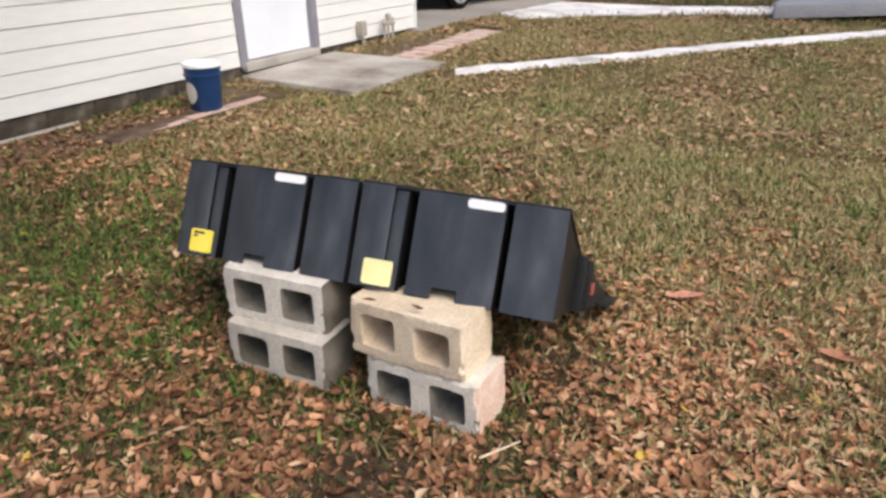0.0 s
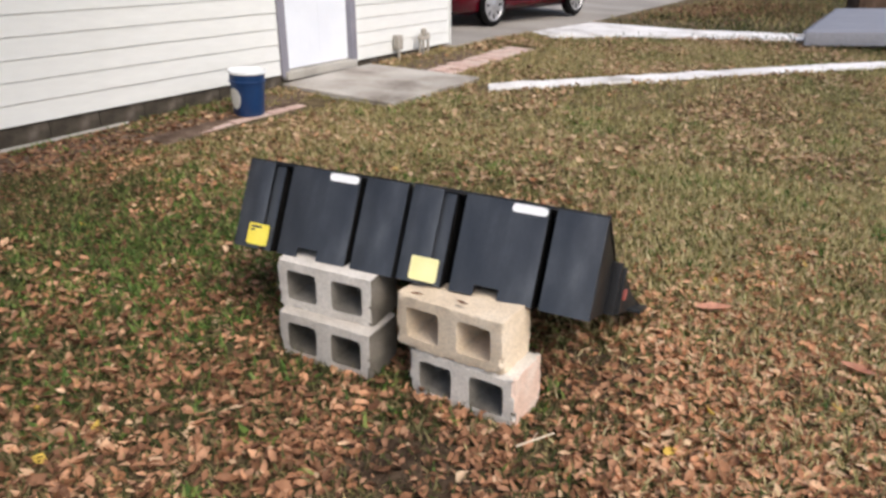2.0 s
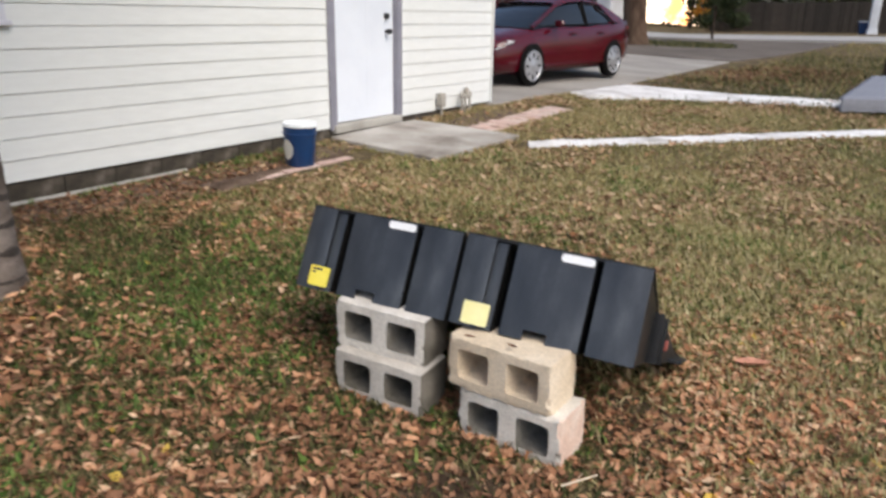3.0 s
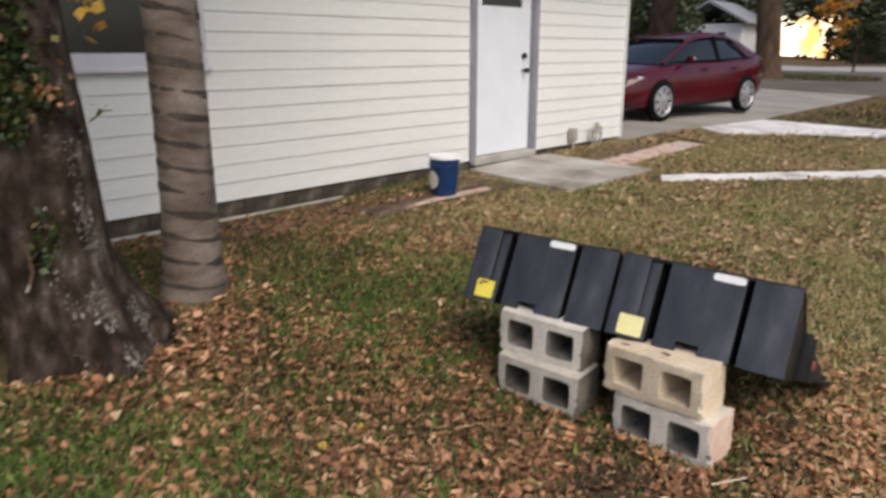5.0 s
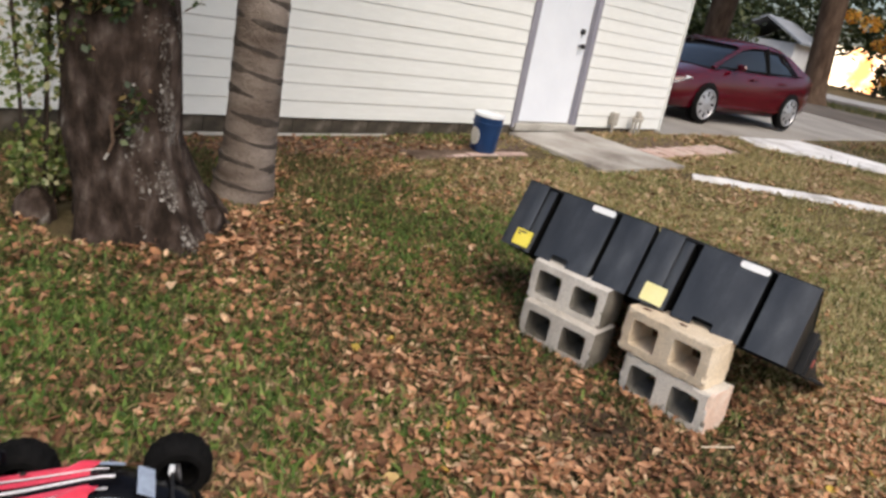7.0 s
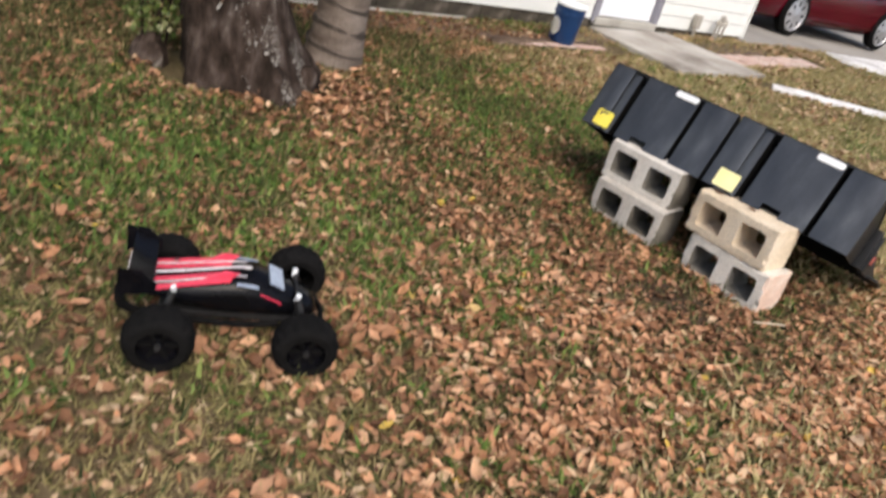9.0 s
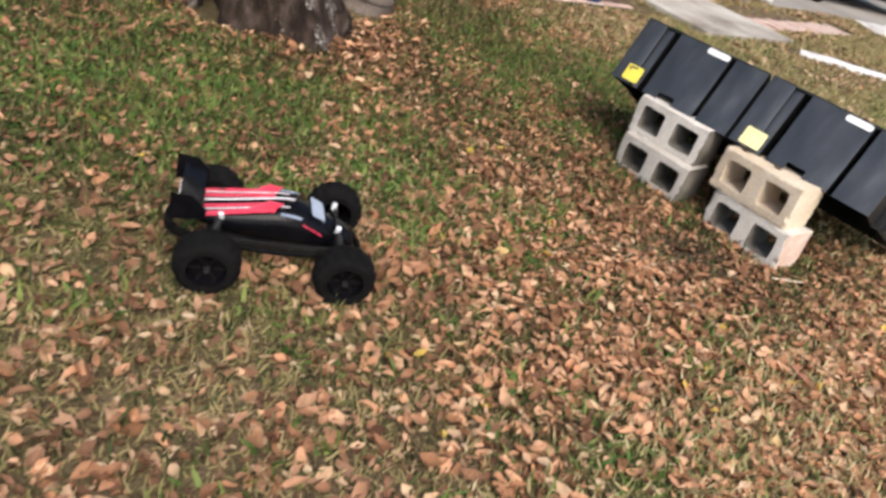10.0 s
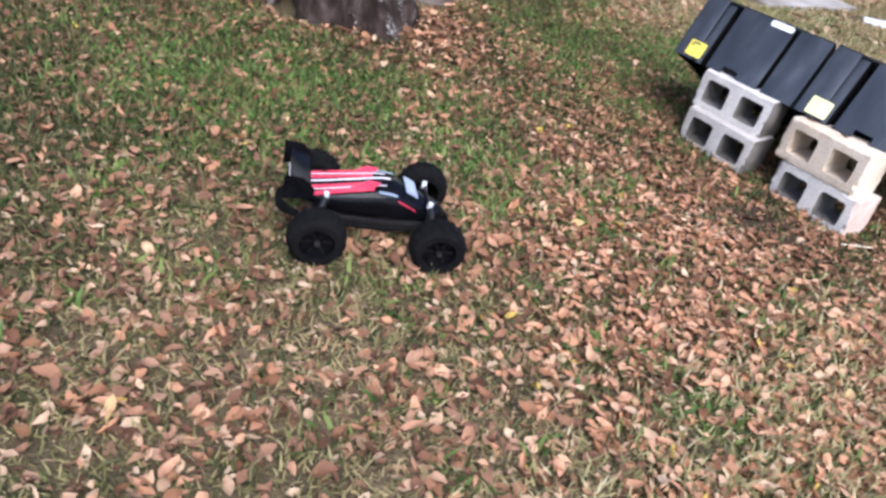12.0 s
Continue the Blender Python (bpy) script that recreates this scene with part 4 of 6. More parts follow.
part("root", loft(trunk_rings([(0, 0, -0.05), (0.02, 0.0, 0.05), (0.03, 0, 0.12), (0.02, 0, 0.17)], [0.11, 0.10, 0.08, 0.03], 0, 0, 5, 20, 0.2)), M_BARK, oak, m=pose(-0.22, -0.34, 0))
stub = rod((0.19, -0.20, 0.60), (0.235, -0.215, 0.49), 0.011, None, 8, 0.008)
stub = rod((0.235, -0.215, 0.49), (0.232, -0.235, 0.44), 0.008, stub, 8, 0.006)
stub = rod((0.22, -0.21, 0.53), (0.27, -0.20, 0.58), 0.006, stub, 8, 0.003)
part("dead_twig", stub, M_BARK2, oak, "broken brown twig")
part("dead_twig", rod((0.232, -0.235, 0.44), (0.222, -0.245, 0.41), 0.007, n=8, r2=0.006), M_CONC, oak, "pale broken twig end")
# sprigs on the trunk: hanging orange leaves, dead pinkish leaves, a small shoot
for centre, span, count, lo_, hi_, mat_, lab_ in (((0.16, 0.235, 1.56), (0.03, 0.03, 0.07), 16, 0.05, 0.085, M_ORANGE, "orange leaves hanging beside the trunk"),
                                                  ((0.255, -0.06, 1.225), (0.03, 0.055, 0.03), 30, 0.02, 0.042, M_RUSSET, "dead pinkish leaves caught in the ivy"),
                                                  ((0.175, 0.255, 1.12), (0.012, 0.03, 0.02), 6, 0.025, 0.04, M_IVY, "small green shoot")):
    at_ = np.array(centre) + rng.normal(0, 1, (count, 3)) * np.array(span)
    tagged(foliage("sprig", at_, rng.uniform(lo_, hi_, count), mat_, oak, 0.9), lab_, kind="stuff")
part("shoot_stem", rod((0.13, 0.2, 1.07), (0.175, 0.255, 1.12), 0.004, None, 6, 0.002), M_BARK2, oak)
# lichen crusts on the weather side
fleck_p, fleck_yaw, fleck_pitch, fleck_size = [], [], [], []
for _ in range(5200):
    a = rng.normal(0.2, 0.34)
    z = abs(rng.normal(0, 0.42)) + 0.02
    if noise.noise(Vector((a * 3.0, z * 4.5, 9))) < 0.16:
        continue
    zi = min(range(len(zs)), key=lambda q: abs(zs[q] - z))
    ring = trunk_rings([(0.02 - 0.05 * z + 0.07 * max(0, 1 - z / 0.45), -0.02 * z + 0.10 * max(0, 1 - z / 0.45), z)], [float(np.interp(z, zs, rs))], 5, 0.24, 1.2, 72, 0.10)[0]
    x, y, _z = ring[int(round(a / (2 * math.pi) * 72)) % 72]
    cx_, cy_ = 0.02 - 0.05 * z + 0.07 * max(0, 1 - z / 0.45), -0.02 * z + 0.10 * max(0, 1 - z / 0.45)
    k = 1 + 0.004 / max(0.1, math.hypot(x - cx_, y - cy_))
    slip = rng.uniform(-0.014, 0.014)
    fleck_p.append((cx_ + (x - cx_) * k - slip * math.sin(a), cy_ + (y - cy_) * k + slip * math.cos(a), z))
    fleck_yaw.append(a)
    fleck_pitch.append(-math.pi / 2 + (0.5 if z < 0.3 else 0.06))
    fleck_size.append(0.004 + 0.018 * rng.random() ** 2.5)
me = scatter("lichen", QUAD_T, QUAD_F, np.array(fleck_p), np.array(fleck_yaw), np.array(fleck_pitch), np.zeros(len(fleck_p)), np.array(fleck_size), ragged=0.26)
me.materials.append(M_LICHEN)
lich = new("lichen", me)
lich.parent = oak
tagged(lich, "pale grey lichen flecks on the oak bark", kind="stuff")

# palm with ringed trunk
palm = thing("palm_tree", plumb(-2.73, 1.955), "palm with a grey ring-scarred trunk", "tree")
pz = np.r_[-0.1, np.linspace(0, 4.2, 64)]
spine = [(0.015 - 0.035 * math.exp(-max(0, z) / 0.25) + 0.03 * z - 0.02 * max(0, z - 1) ** 1.5, -0.01 * z, z) for z in pz]
pr = [(0.198 if z < 0.001 else 0.138 + 0.058 * math.exp(-z / 0.24) + 0.006 * math.exp(-z / 1.5)) * (1 + 0.012 * math.sin(z * 47)) for z in pz]
part("trunk", loft(trunk_rings(spine, pr, 0, 0, 2, 32, 0.03)), M_PALM, palm, sharp=70)
zc = 0.10
while zc < 4.0:
    wob = rng.uniform(-1, 1)
    ring = bmesh.new()
    rr0 = float(np.interp(zc, pz, pr))
    cx_ = float(np.interp(zc, pz, [s[0] for s in spine]))
    cy_ = float(np.interp(zc, pz, [s[1] for s in spine]))
    prof = []
    for i in range(32):
        a = 2 * math.pi * i / 32
        dz = 0.030 * math.sin(a - 2.45 + wob * 0.35) + 0.008 * noise.noise(Vector((math.cos(a), math.sin(a), zc * 5)) * 1.6)
        wd = max(0.0005, 0.019 + 0.026 * noise.noise(Vector((math.cos(a) * 1.4, math.sin(a) * 1.4, zc * 9))))
        prof.append([ring.verts.new((cx_ + q * math.cos(a), cy_ + q * math.sin(a), zc + dz + h)) for q, h in ((rr0 * 0.97, -wd), (rr0 * (0.99 + 1.4 * wd), -wd * 0.7), (rr0 * (0.985 + 1.7 * wd), wd * 0.6), (rr0 * 0.97, wd))])
    for i in range(32):
        for j in range(3):
            ring.faces.new((prof[i][j], prof[(i + 1) % 32][j], prof[(i + 1) % 32][j + 1], prof[i][j + 1]))
    part("trunk_ring", ring, M_PALMRING, palm)
    zc += rng.uniform(0.115, 0.155)
for i in range(14):
    a = 2 * math.pi * i / 14
    fr = bmesh.new()
    rows = []
    for k in np.linspace(0, 1, 9):
        d = 1.7 * k
        zz = 4.2 + 0.7 * math.sin(k * 2.6) - 0.7 * k * k
        w = 0.13 * math.sin(math.pi * min(1, k * 0.9 + 0.1))
        c, s_ = math.cos(a), math.sin(a)
        bx, by = spine[-1][0], spine[-1][1]
        rows.append([fr.verts.new((bx + d * c - e * s_, by + d * s_ + e * c, zz - abs(e) * 0.5)) for e in (-w, -w * 0.5, 0, w * 0.5, w)])
    for p, q in zip(rows, rows[1:]):
        for j in range(4):
            fr.faces.new((p[j], p[j + 1], q[j + 1], q[j]))
    bmesh.ops.solidify(fr, geom=fr.faces[:], thickness=0.006)
    part("frond", fr, M_CROWN, palm)

# shrub behind the oak
shrub = thing("shrub", plumb(-2.88, 0.82), "leggy green and yellowing shrub growing against the oak trunk", "shrub")
for i in range(5):
    a = rng.uniform(0, 6.3)
    b0 = (0.05 * math.cos(a), 0.05 * math.sin(a), -0.03)
    b1 = (0.16 * math.cos(a), 0.16 * math.sin(a), rng.uniform(1.2, 2.1))
    part("stem", rod(b0, b1, 0.008, None, 6, 0.004), M_BARK, shrub)
sc = cloud(2800, [(0, 0, 0.3), (0.04, -0.06, 0.75), (-0.06, 0.0, 1.15), (-0.02, -0.1, 1.55), (0.0, 0.02, 1.95), (0.02, -0.12, 1.8)], [0.17, 0.2, 0.24, 0.27, 0.3, 0.25], 1.2)
foliage("leaves", sc, rng.uniform(0.02, 0.042, len(sc)), M_IVY2, shrub, 0.9)


# ---- parked car ----
def car(m):
    c = thing("car", m, "dark red four-door sedan parked on the concrete driveway", "car")

    def ring(x, zl, zb, w, crown=0.03):
        h = zb - zl
        half = [(0.0, zl), (0.8 * w, zl), (0.965 * w, zl + 0.10 * h), (w, zl + 0.38 * h), (0.992 * w, zl + 0.68 * h), (0.95 * w, zl + 0.9 * h), (0.86 * w, zb), (0.45 * w, zb + crown * 0.8), (0, zb + crown)]
        return [(x, y, z) for y, z in half] + [(x, -y, z) for y, z in half[-2:0:-1]]
    st = [(2.21, 0.36, 0.56, 0.50), (2.17, 0.25, 0.66, 0.66), (2.02, 0.2, 0.73, 0.78), (1.7, 0.18, 0.80, 0.85), (1.3, 0.18, 0.88, 0.875), (0.95, 0.18, 0.94, 0.88), (0.4, 0.18, 0.945, 0.88), (-0.5, 0.18, 0.955, 0.88), (-1.2, 0.18, 0.985, 0.875), (-1.75, 0.2, 1.02, 0.84), (-2.1, 0.26, 1.02, 0.77), (-2.22, 0.33, 0.93, 0.70), (-2.26, 0.42, 0.70, 0.62)]
    part("body", loft([ring(*s) for s in st]), M_RED, c, sharp=50)

    def house_ring(x, zb, zt, wb, wt):
        half = [(wb, zb), (wb * 0.6 + wt * 0.4, zb + 0.4 * (zt - zb)), (wt * 1.02, zt - 0.06 * (zt - zb) - 0.01), (wt * 0.86, zt), (0, zt + 0.015)]
        return [(x, y, z) for y, z in half] + [(x, -y, z) for y, z in half[-2::-1]]
    gst = [(1.30, 0.88, 0.91, 0.78, 0.70), (0.8, 0.91, 1.13, 0.79, 0.67), (0.30, 0.92, 1.335, 0.79, 0.62), (-0.2, 0.93, 1.385, 0.79, 0.61), (-0.75, 0.94, 1.375, 0.785, 0.605), (-1.2, 0.96, 1.29, 0.775, 0.60), (-1.55, 0.98, 1.15, 0.76, 0.60), (-1.85, 0.99, 1.02, 0.74, 0.62)]
    part("cabin_glass", loft([house_ring(*s) for s in gst]), M_CARGLASS, c, sharp=50)
    rst = [(0.44, 1.315, 0.645), (0.1, 1.40, 0.64), (-0.4, 1.425, 0.63), (-0.8, 1.41, 0.625), (-1.1, 1.36, 0.62), (-1.3, 1.295, 0.615)]
    part("roof", loft([[(x, w * 1.03, z - 0.075), (x, w * 0.98, z - 0.03), (x, w * 0.86, z + 0.002), (x, 0, z + 0.02), (x, -w * 0.86, z + 0.002), (x, -w * 0.98, z - 0.03), (x, -w * 1.03, z - 0.075)] for x, z, w in rst], caps=False, closed=False), M_RED, c)
    for sy in (-1, 1):
        pil = rod((1.26, sy * 0.75, 0.91), (0.36, sy * 0.635, 1.30), 0.035, n=8)
        part("pillar", pil, M_RED, c)
        part("pillar", rod((-0.42, sy * 0.785, 0.95), (-0.42, sy * 0.625, 1.36), 0.035, n=8), M_TYRE, c, "black door pillar")
        part("pillar", loft([[(-1.0, sy * 0.645, 1.315), (-1.2, sy * 0.64, 1.30), (-1.9, sy * 0.75, 1.02), (-1.45, sy * 0.795, 0.98)], [(-1.0, sy * 0.60, 1.315), (-1.2, sy * 0.60, 1.30), (-1.9, sy * 0.72, 1.02), (-1.45, sy * 0.76, 0.98)]]), M_RED, c)
        part("mirror", spin([(0, -0.07), (0.06, -0.05), (0.08, 0), (0.06, 0.05), (0, 0.07)], 12, m=pose(0.72, sy * 0.94, 0.98) @ Matrix.Diagonal((0.7, 1.3, 0.9, 1))), M_RED, c)
        part("sill_trim", box(-1.0, 1.0, sy * 0.875 - 0.01, sy * 0.875 + 0.012, 0.30, 0.325, 0.004), M_RED, c)
        part("window_trim", loft([[(x, sy * 0.80, z), (x, sy * 0.815, z), (x, sy * 0.815, z + 0.022), (x, sy * 0.80, z + 0.022)] for x, z in ((1.15, 0.925), (-0.4, 0.945), (-1.5, 0.97))]), M_TYRE, c)
        for x in (0.12, -0.85):
            part("door_handle", box(x - 0.1, x + 0.08, sy * 0.885 - 0.02, sy * 0.885 + 0.012, 0.80, 0.83, 0.008), M_RED, c)
        part("headlight", loft([[(2.19, sy * 0.44, 0.57), (2.12, sy * 0.72, 0.60), (1.84, sy * 0.835, 0.72), (2.02, sy * 0.50, 0.755)], [(2.10, sy * 0.44, 0.55), (2.02, sy * 0.69, 0.58), (1.76, sy * 0.79, 0.69), (1.93, sy * 0.48, 0.72)]]), M_LAMP, c, "clear headlight")
        part("tail_lamp", box(-2.235, -2.12, min(sy * 0.48, sy * 0.69), max(sy * 0.48, sy * 0.69), 0.78, 0.90, 0.02), M_FADED, c)
        for x in (1.37, -1.33):
            part("wheel_arch", spin([(0, -0.02), (0.338, -0.02), (0.346, 0.0), (0.338, 0.006), (0, 0.006)], 28, m=pose(x, sy * 0.878, 0.33, -90 * sy)), M_TYRE, c)
            w = part("wheel", spin([(0.24, -0.10), (0.30, -0.10), (0.318, -0.07), (0.318, 0.04), (0.305, 0.066), (0.24, 0.07)], 32, m=pose(x, sy * 0.835, 0.318, -90 * sy)), M_TYRE, c)
            hub = spin([(0.24, -0.02), (0.248, 0.072), (0.23, 0.080), (0.215, 0.06), (0.06, 0.068), (0.04, 0.082), (0, 0.082)], 28, m=pose(x, sy * 0.835, 0.318, -90 * sy))
            rim = part("rim", hub, M_RIM, w, "silver wheel cover")
            for i in range(8):
                a = 2 * math.pi * i / 8
                slot = box(0.13, 0.212, -0.018, 0.018, 0.056, 0.0665, 0.003)
                bmesh.ops.transform(slot, matrix=pose(x, sy * 0.835, 0.318, -90 * sy) @ pose(0, 0, 0, 0, 0, math.degrees(a)), verts=slot.verts)
                part("slot", slot, M_TYRE, w)
    part("grille", box(2.15, 2.2, -0.35, 0.35, 0.42, 0.52, 0.015), M_TYRE, c)
    part("number_plate", box(2.205, 2.222, -0.16, 0.16, 0.34, 0.45, 0.004), M_LID, c)
    return c


car(plumb(-2.96, 13.08, 0.157, -109.3))

# ---- deck ----
deck = thing("deck", plumb(2.02, 11.72, 0.15, 16), "low grey painted timber deck beside the lawn", "deck")
for i in range(28):
    b0 = i * 0.158
    part("plank", box(0.02 + b0 * 0.55, 4.6 + b0 * 0.55, b0, b0 + 0.15, 0.19, 0.225, 0.004), M_DECK, deck)
part("rim_board", box(0.0, 4.7, -0.03, -0.003, 0.035, 0.22, 0.004), M_DECK, deck)
side = box(0.0, 5.05, -0.015, 0.015, 0.035, 0.22, 0.004)
part("rim_board", side, M_DECK, deck, m=pose(0.0, -0.03, 0, 0, 0, 61.2))
for x, y in ((0.3, 0.15), (2.3, 0.15), (4.3, 0.15), (2.7, 4.0), (5.0, 4.0)):
    part("post", box(x - 0.05, x + 0.05, y - 0.05, y + 0.05, -0.1, 0.19, 0.004), M_MORTAR, deck)

planter = thing("planter_box", plumb(3.9, 19.0, 0.15, 16), "low brown timber planter box behind the deck", "planter")
part("planter_side", box(0, 1.5, 0, 0.04, -0.05, 0.5, 0.006), M_BARK2, planter)
part("planter_side", box(0, 1.5, 0.56, 0.6, -0.05, 0.5, 0.006), M_BARK2, planter)
part("planter_end", box(0, 0.04, 0.042, 0.558, -0.05, 0.5, 0.006), M_BARK2, planter)
part("planter_end", box(1.46, 1.5, 0.042, 0.558, -0.05, 0.5, 0.006), M_BARK2, planter)
part("planter_soil", box(0.042, 1.458, 0.042, 0.558, 0.3, 0.43), M_SOIL, planter)

# ---- the far side of the street ----
FARZ = 0.15
big = thing("street_tree", plumb(-3.02, 27.2, FARZ), "thick brown-barked oak by the driveway apron", "tree")
tz = [-0.2, 0, 0.15, 0.4, 0.9, 1.6, 2.4, 3.4, 5.0]
part("trunk", loft(trunk_rings([(-0.08 * z, 0, z) for z in tz], [0.62, 0.55, 0.48, 0.44, 0.41, 0.40, 0.40, 0.41, 0.3], 4, 0.2, 0.4, 28, 0.06)), M_BARK2, big)
for a, x, y in ((30, 1.8, 0.8), (200, -2.2, -0.6), (110, -0.6, 2.0)):
    part("limb", rod((-0.3, 0, 4.2), (x - 0.3, y, 6.4), 0.25, n=10, r2=0.1), M_BARK2, big)
cr = cloud(2400, [(-0.3, 0, 7.5), (2.0, 1, 6.8), (-2.6, -0.5, 6.8), (-0.6, 2.4, 7.0), (3.4, 0, 6.4)], [2.2, 2.0, 2.0, 2.0, 1.6])
foliage("crown", cr, rng.uniform(0.3, 0.55, len(cr)), M_CROWN, big)
for x, y, r in ((-7.75, 30.5, 0.5), (-10.5, 34.0, 0.35), (-12.5, 31, 0.4)):
    o = thing("street_tree", plumb(x, y, FARZ), "dark-trunked oak beyond the parked car", "tree", "oaks along the street")
    part("trunk", loft(trunk_rings([(0.03 * z, 0, z) for z in tz], [r * k for k in (1.4, 1.2, 1.1, 1.03, 1, 0.98, 0.97, 0.95, 0.6)], 4, 0.2, x, 24, 0.06)), M_BARK2, o)
    part("limb", rod((0.1, 0, 4.4), (1.4, 0.3, 6.2), r * 0.5, n=10, r2=r * 0.2), M_BARK2, o)
    part("limb", rod((0.1, 0, 4.4), (-1.4, 0.2, 6.4), r * 0.5, n=10, r2=r * 0.2), M_BARK2, o)
    cr = cloud(900, [(0, 0, 6.6), (1.6, 0, 5.6), (-1.8, 0, 6.0)], [1.9, 1.6, 1.7])
    foliage("crown", cr, rng.uniform(0.3, 0.5, len(cr)), M_CROWN, o)


def far_house(m, w, d, h, label):
    f = thing("far_house", m, label, "house")
    part("wall", box(0, w, 0, d, -0.3, h), M_FARW, f, smoothed=False)
    part("roof", shape([(-0.5, h - 0.05), (w / 2, h + 1.5), (w + 0.5, h - 0.05), (w + 0.5, h + 0.1), (w / 2, h + 1.68), (-0.5, h + 0.1)], -0.6, d + 0.5), M_FARR, f, smoothed=False)
    for x in (w * 0.2, w * 0.62):
        o = part("window", box(x, x + w * 0.16, -0.04, 0.02, h * 0.32, h * 0.78, 0.01), M_TRIMW, f)
        part("pane", box(x + 0.08, x + w * 0.16 - 0.08, -0.06, -0.03, h * 0.36, h * 0.74), M_GLASS, o)
    return f


far_house(plumb(-13.4, 57, FARZ, -6), 4.6, 6, 2.3, "white gabled neighbouring house with a blue-grey roof")
fence = thing("far_fence", plumb(-1.6, 53.0, FARZ + 0.07, -3) @ pose(0, 0, 0, 0, -0.6, 0), "weathered dark board fence across the street", "fence")
bd = box(0, 0.19, 0, 0.03, -0.2, 1.85)
b0 = part("board", bd, M_FENCE, fence, smoothed=False)
for i in range(1, 60):
    again(b0, pose(i * 0.2, rng.uniform(0, 0.03), rng.uniform(-0.04, 0.04)))
fp = thing("sign_post", plumb(-0.68, 34.6, FARZ), "thin dark wooden post by the street", "post")
part("post", rod((0, 0, -0.2), (0.02, 0, 1.5), 0.06, n=8, r2=0.045), M_BARK, fp)
part("post_cap", box(-0.09, 0.09, -0.09, 0.09, 1.5, 1.56, 0.015), M_BARK, fp)
bin_ = thing("rubbish_bin", plumb(7.2, 50.5, FARZ + 0.5), "blue lidded bin before the far fence", "bin")
part("bin_body", loft([[(-a, -a, z), (a, -a, z), (a, a, z), (-a, a, z)] for a, z in ((0.22, -0.1), (0.28, 0.66))]), M_BUCKET, bin_, smoothed=False)
part("bin_lid", box(-0.31, 0.31, -0.31, 0.31, 0.66, 0.73, 0.02), M_LID, bin_)
wp = thing("carport_post", plumb(7.6, 50.0, FARZ + 0.5), "white square carport post", "post")
part("post", box(-0.22, 0.22, -0.22, 0.22, -0.2, 3.0, 0.02), M_FARW, wp)
part("base", box(-0.28, 0.28, -0.28, 0.28, -0.2, 0.3, 0.02), M_FARW, wp)

bush = thing("shrub", plumb(-1.9, 51.3, FARZ), "dark evergreen bush before the board fence", "shrub")
for x, z in ((0.2, 1.2), (1.1, 1.5), (2.0, 1.0)):
    part("stem", rod((x, 0, -0.2), (x + 0.1, 0, z), 0.05, n=7, r2=0.02), M_BARK, bush)
foliage("leaves", cloud(3200, [(0.1, 0, 0.8), (1.1, 0, 1.3), (2.1, 0.2, 0.8), (0.6, 0, 2.0), (1.8, 0, 2.0)], [0.8, 0.9, 0.8, 0.8, 0.8]), rng.uniform(0.08, 0.2, 3200), M_CROWN, bush)

# woods behind, open where the glowing sheet shows through
n_ = 70000
wx, wy, wz = rng.uniform(-55, 55, n_), rng.uniform(62, 72, n_), rng.gamma(2.2, 2.6, n_)
gap = (wx > -8.2 + 0.35 * np.sin(wz * 4)) & (wx < -3.9 + 0.3 * np.sin(wz * 5)) & (wz < 3.5 + np.sin(wx * 3) * 0.5 + 0.4 * np.sin(wx * 7)) & (wz > 0.45 + 0.3 * np.sin(wx * 6))
woods = foliage("far_woods", np.column_stack([wx, wy, wz])[~gap], rng.uniform(0.25, 0.6, n_)[~gap], M_CROWN)
woods.matrix_world = plumb(0, 0, 0)
tagged(woods, "dark evergreen trees beyond the street", "trees", kind="stuff")
hx = rng.uniform(-30, -9.6, 11000)
hedge = foliage("far_hedge", np.column_stack([hx, rng.uniform(44, 49, 11000), rng.gamma(2.4, 1.3, 11000)]), rng.uniform(0.18, 0.45, 11000), M_CROWN)
hedge.matrix_world = plumb(0, 0, 0)
tagged(hedge, "dark hedge behind the parked car", "hedge", kind="stuff")
n_ = 1500
at_ = thing("autumn_tree", plumb(-3.3, 60, FARZ), "small orange-leaved tree glowing in low sun", "tree")
part("trunk", rod((0, 0, -0.2), (0.1, 0, 2.4), 0.12, n=8, r2=0.07), M_BARK, at_)
foliage("crown", cloud(n_, [(-0.4, 0, 3.6), (0.5, 0, 4.2), (0.9, 0, 2.4), (-1.6, 0, 4.9), (-3.0, 0, 5.2), (0.6, 0, 1.2), (-4.2, 0, 5.0)], [0.9, 1.1, 0.9, 0.9, 0.8, 0.7, 0.7]), rng.uniform(0.12, 0.28, n_), M_ORANGE, at_)
# added glowing sheet for the sunlit patch beyond the street
bk = bmesh.new()
for x0, x1, y, z1 in ((-10.4, -3.4, 74.0, 4.0),):
    bk.faces.new([bk.verts.new(p) for p in ((x0, y, -0.5), (x1, y, -0.5), (x1, y, z1), (x0, y, z1))])
me = bpy.data.meshes.new("backdrop")
bk.to_mesh(me)
bk.free()
me.materials.append(M_GLOW)
tagged(new("backdrop", me), "glowing sheet in place of a far sunlit surface between trees", "sky", kind="structure")


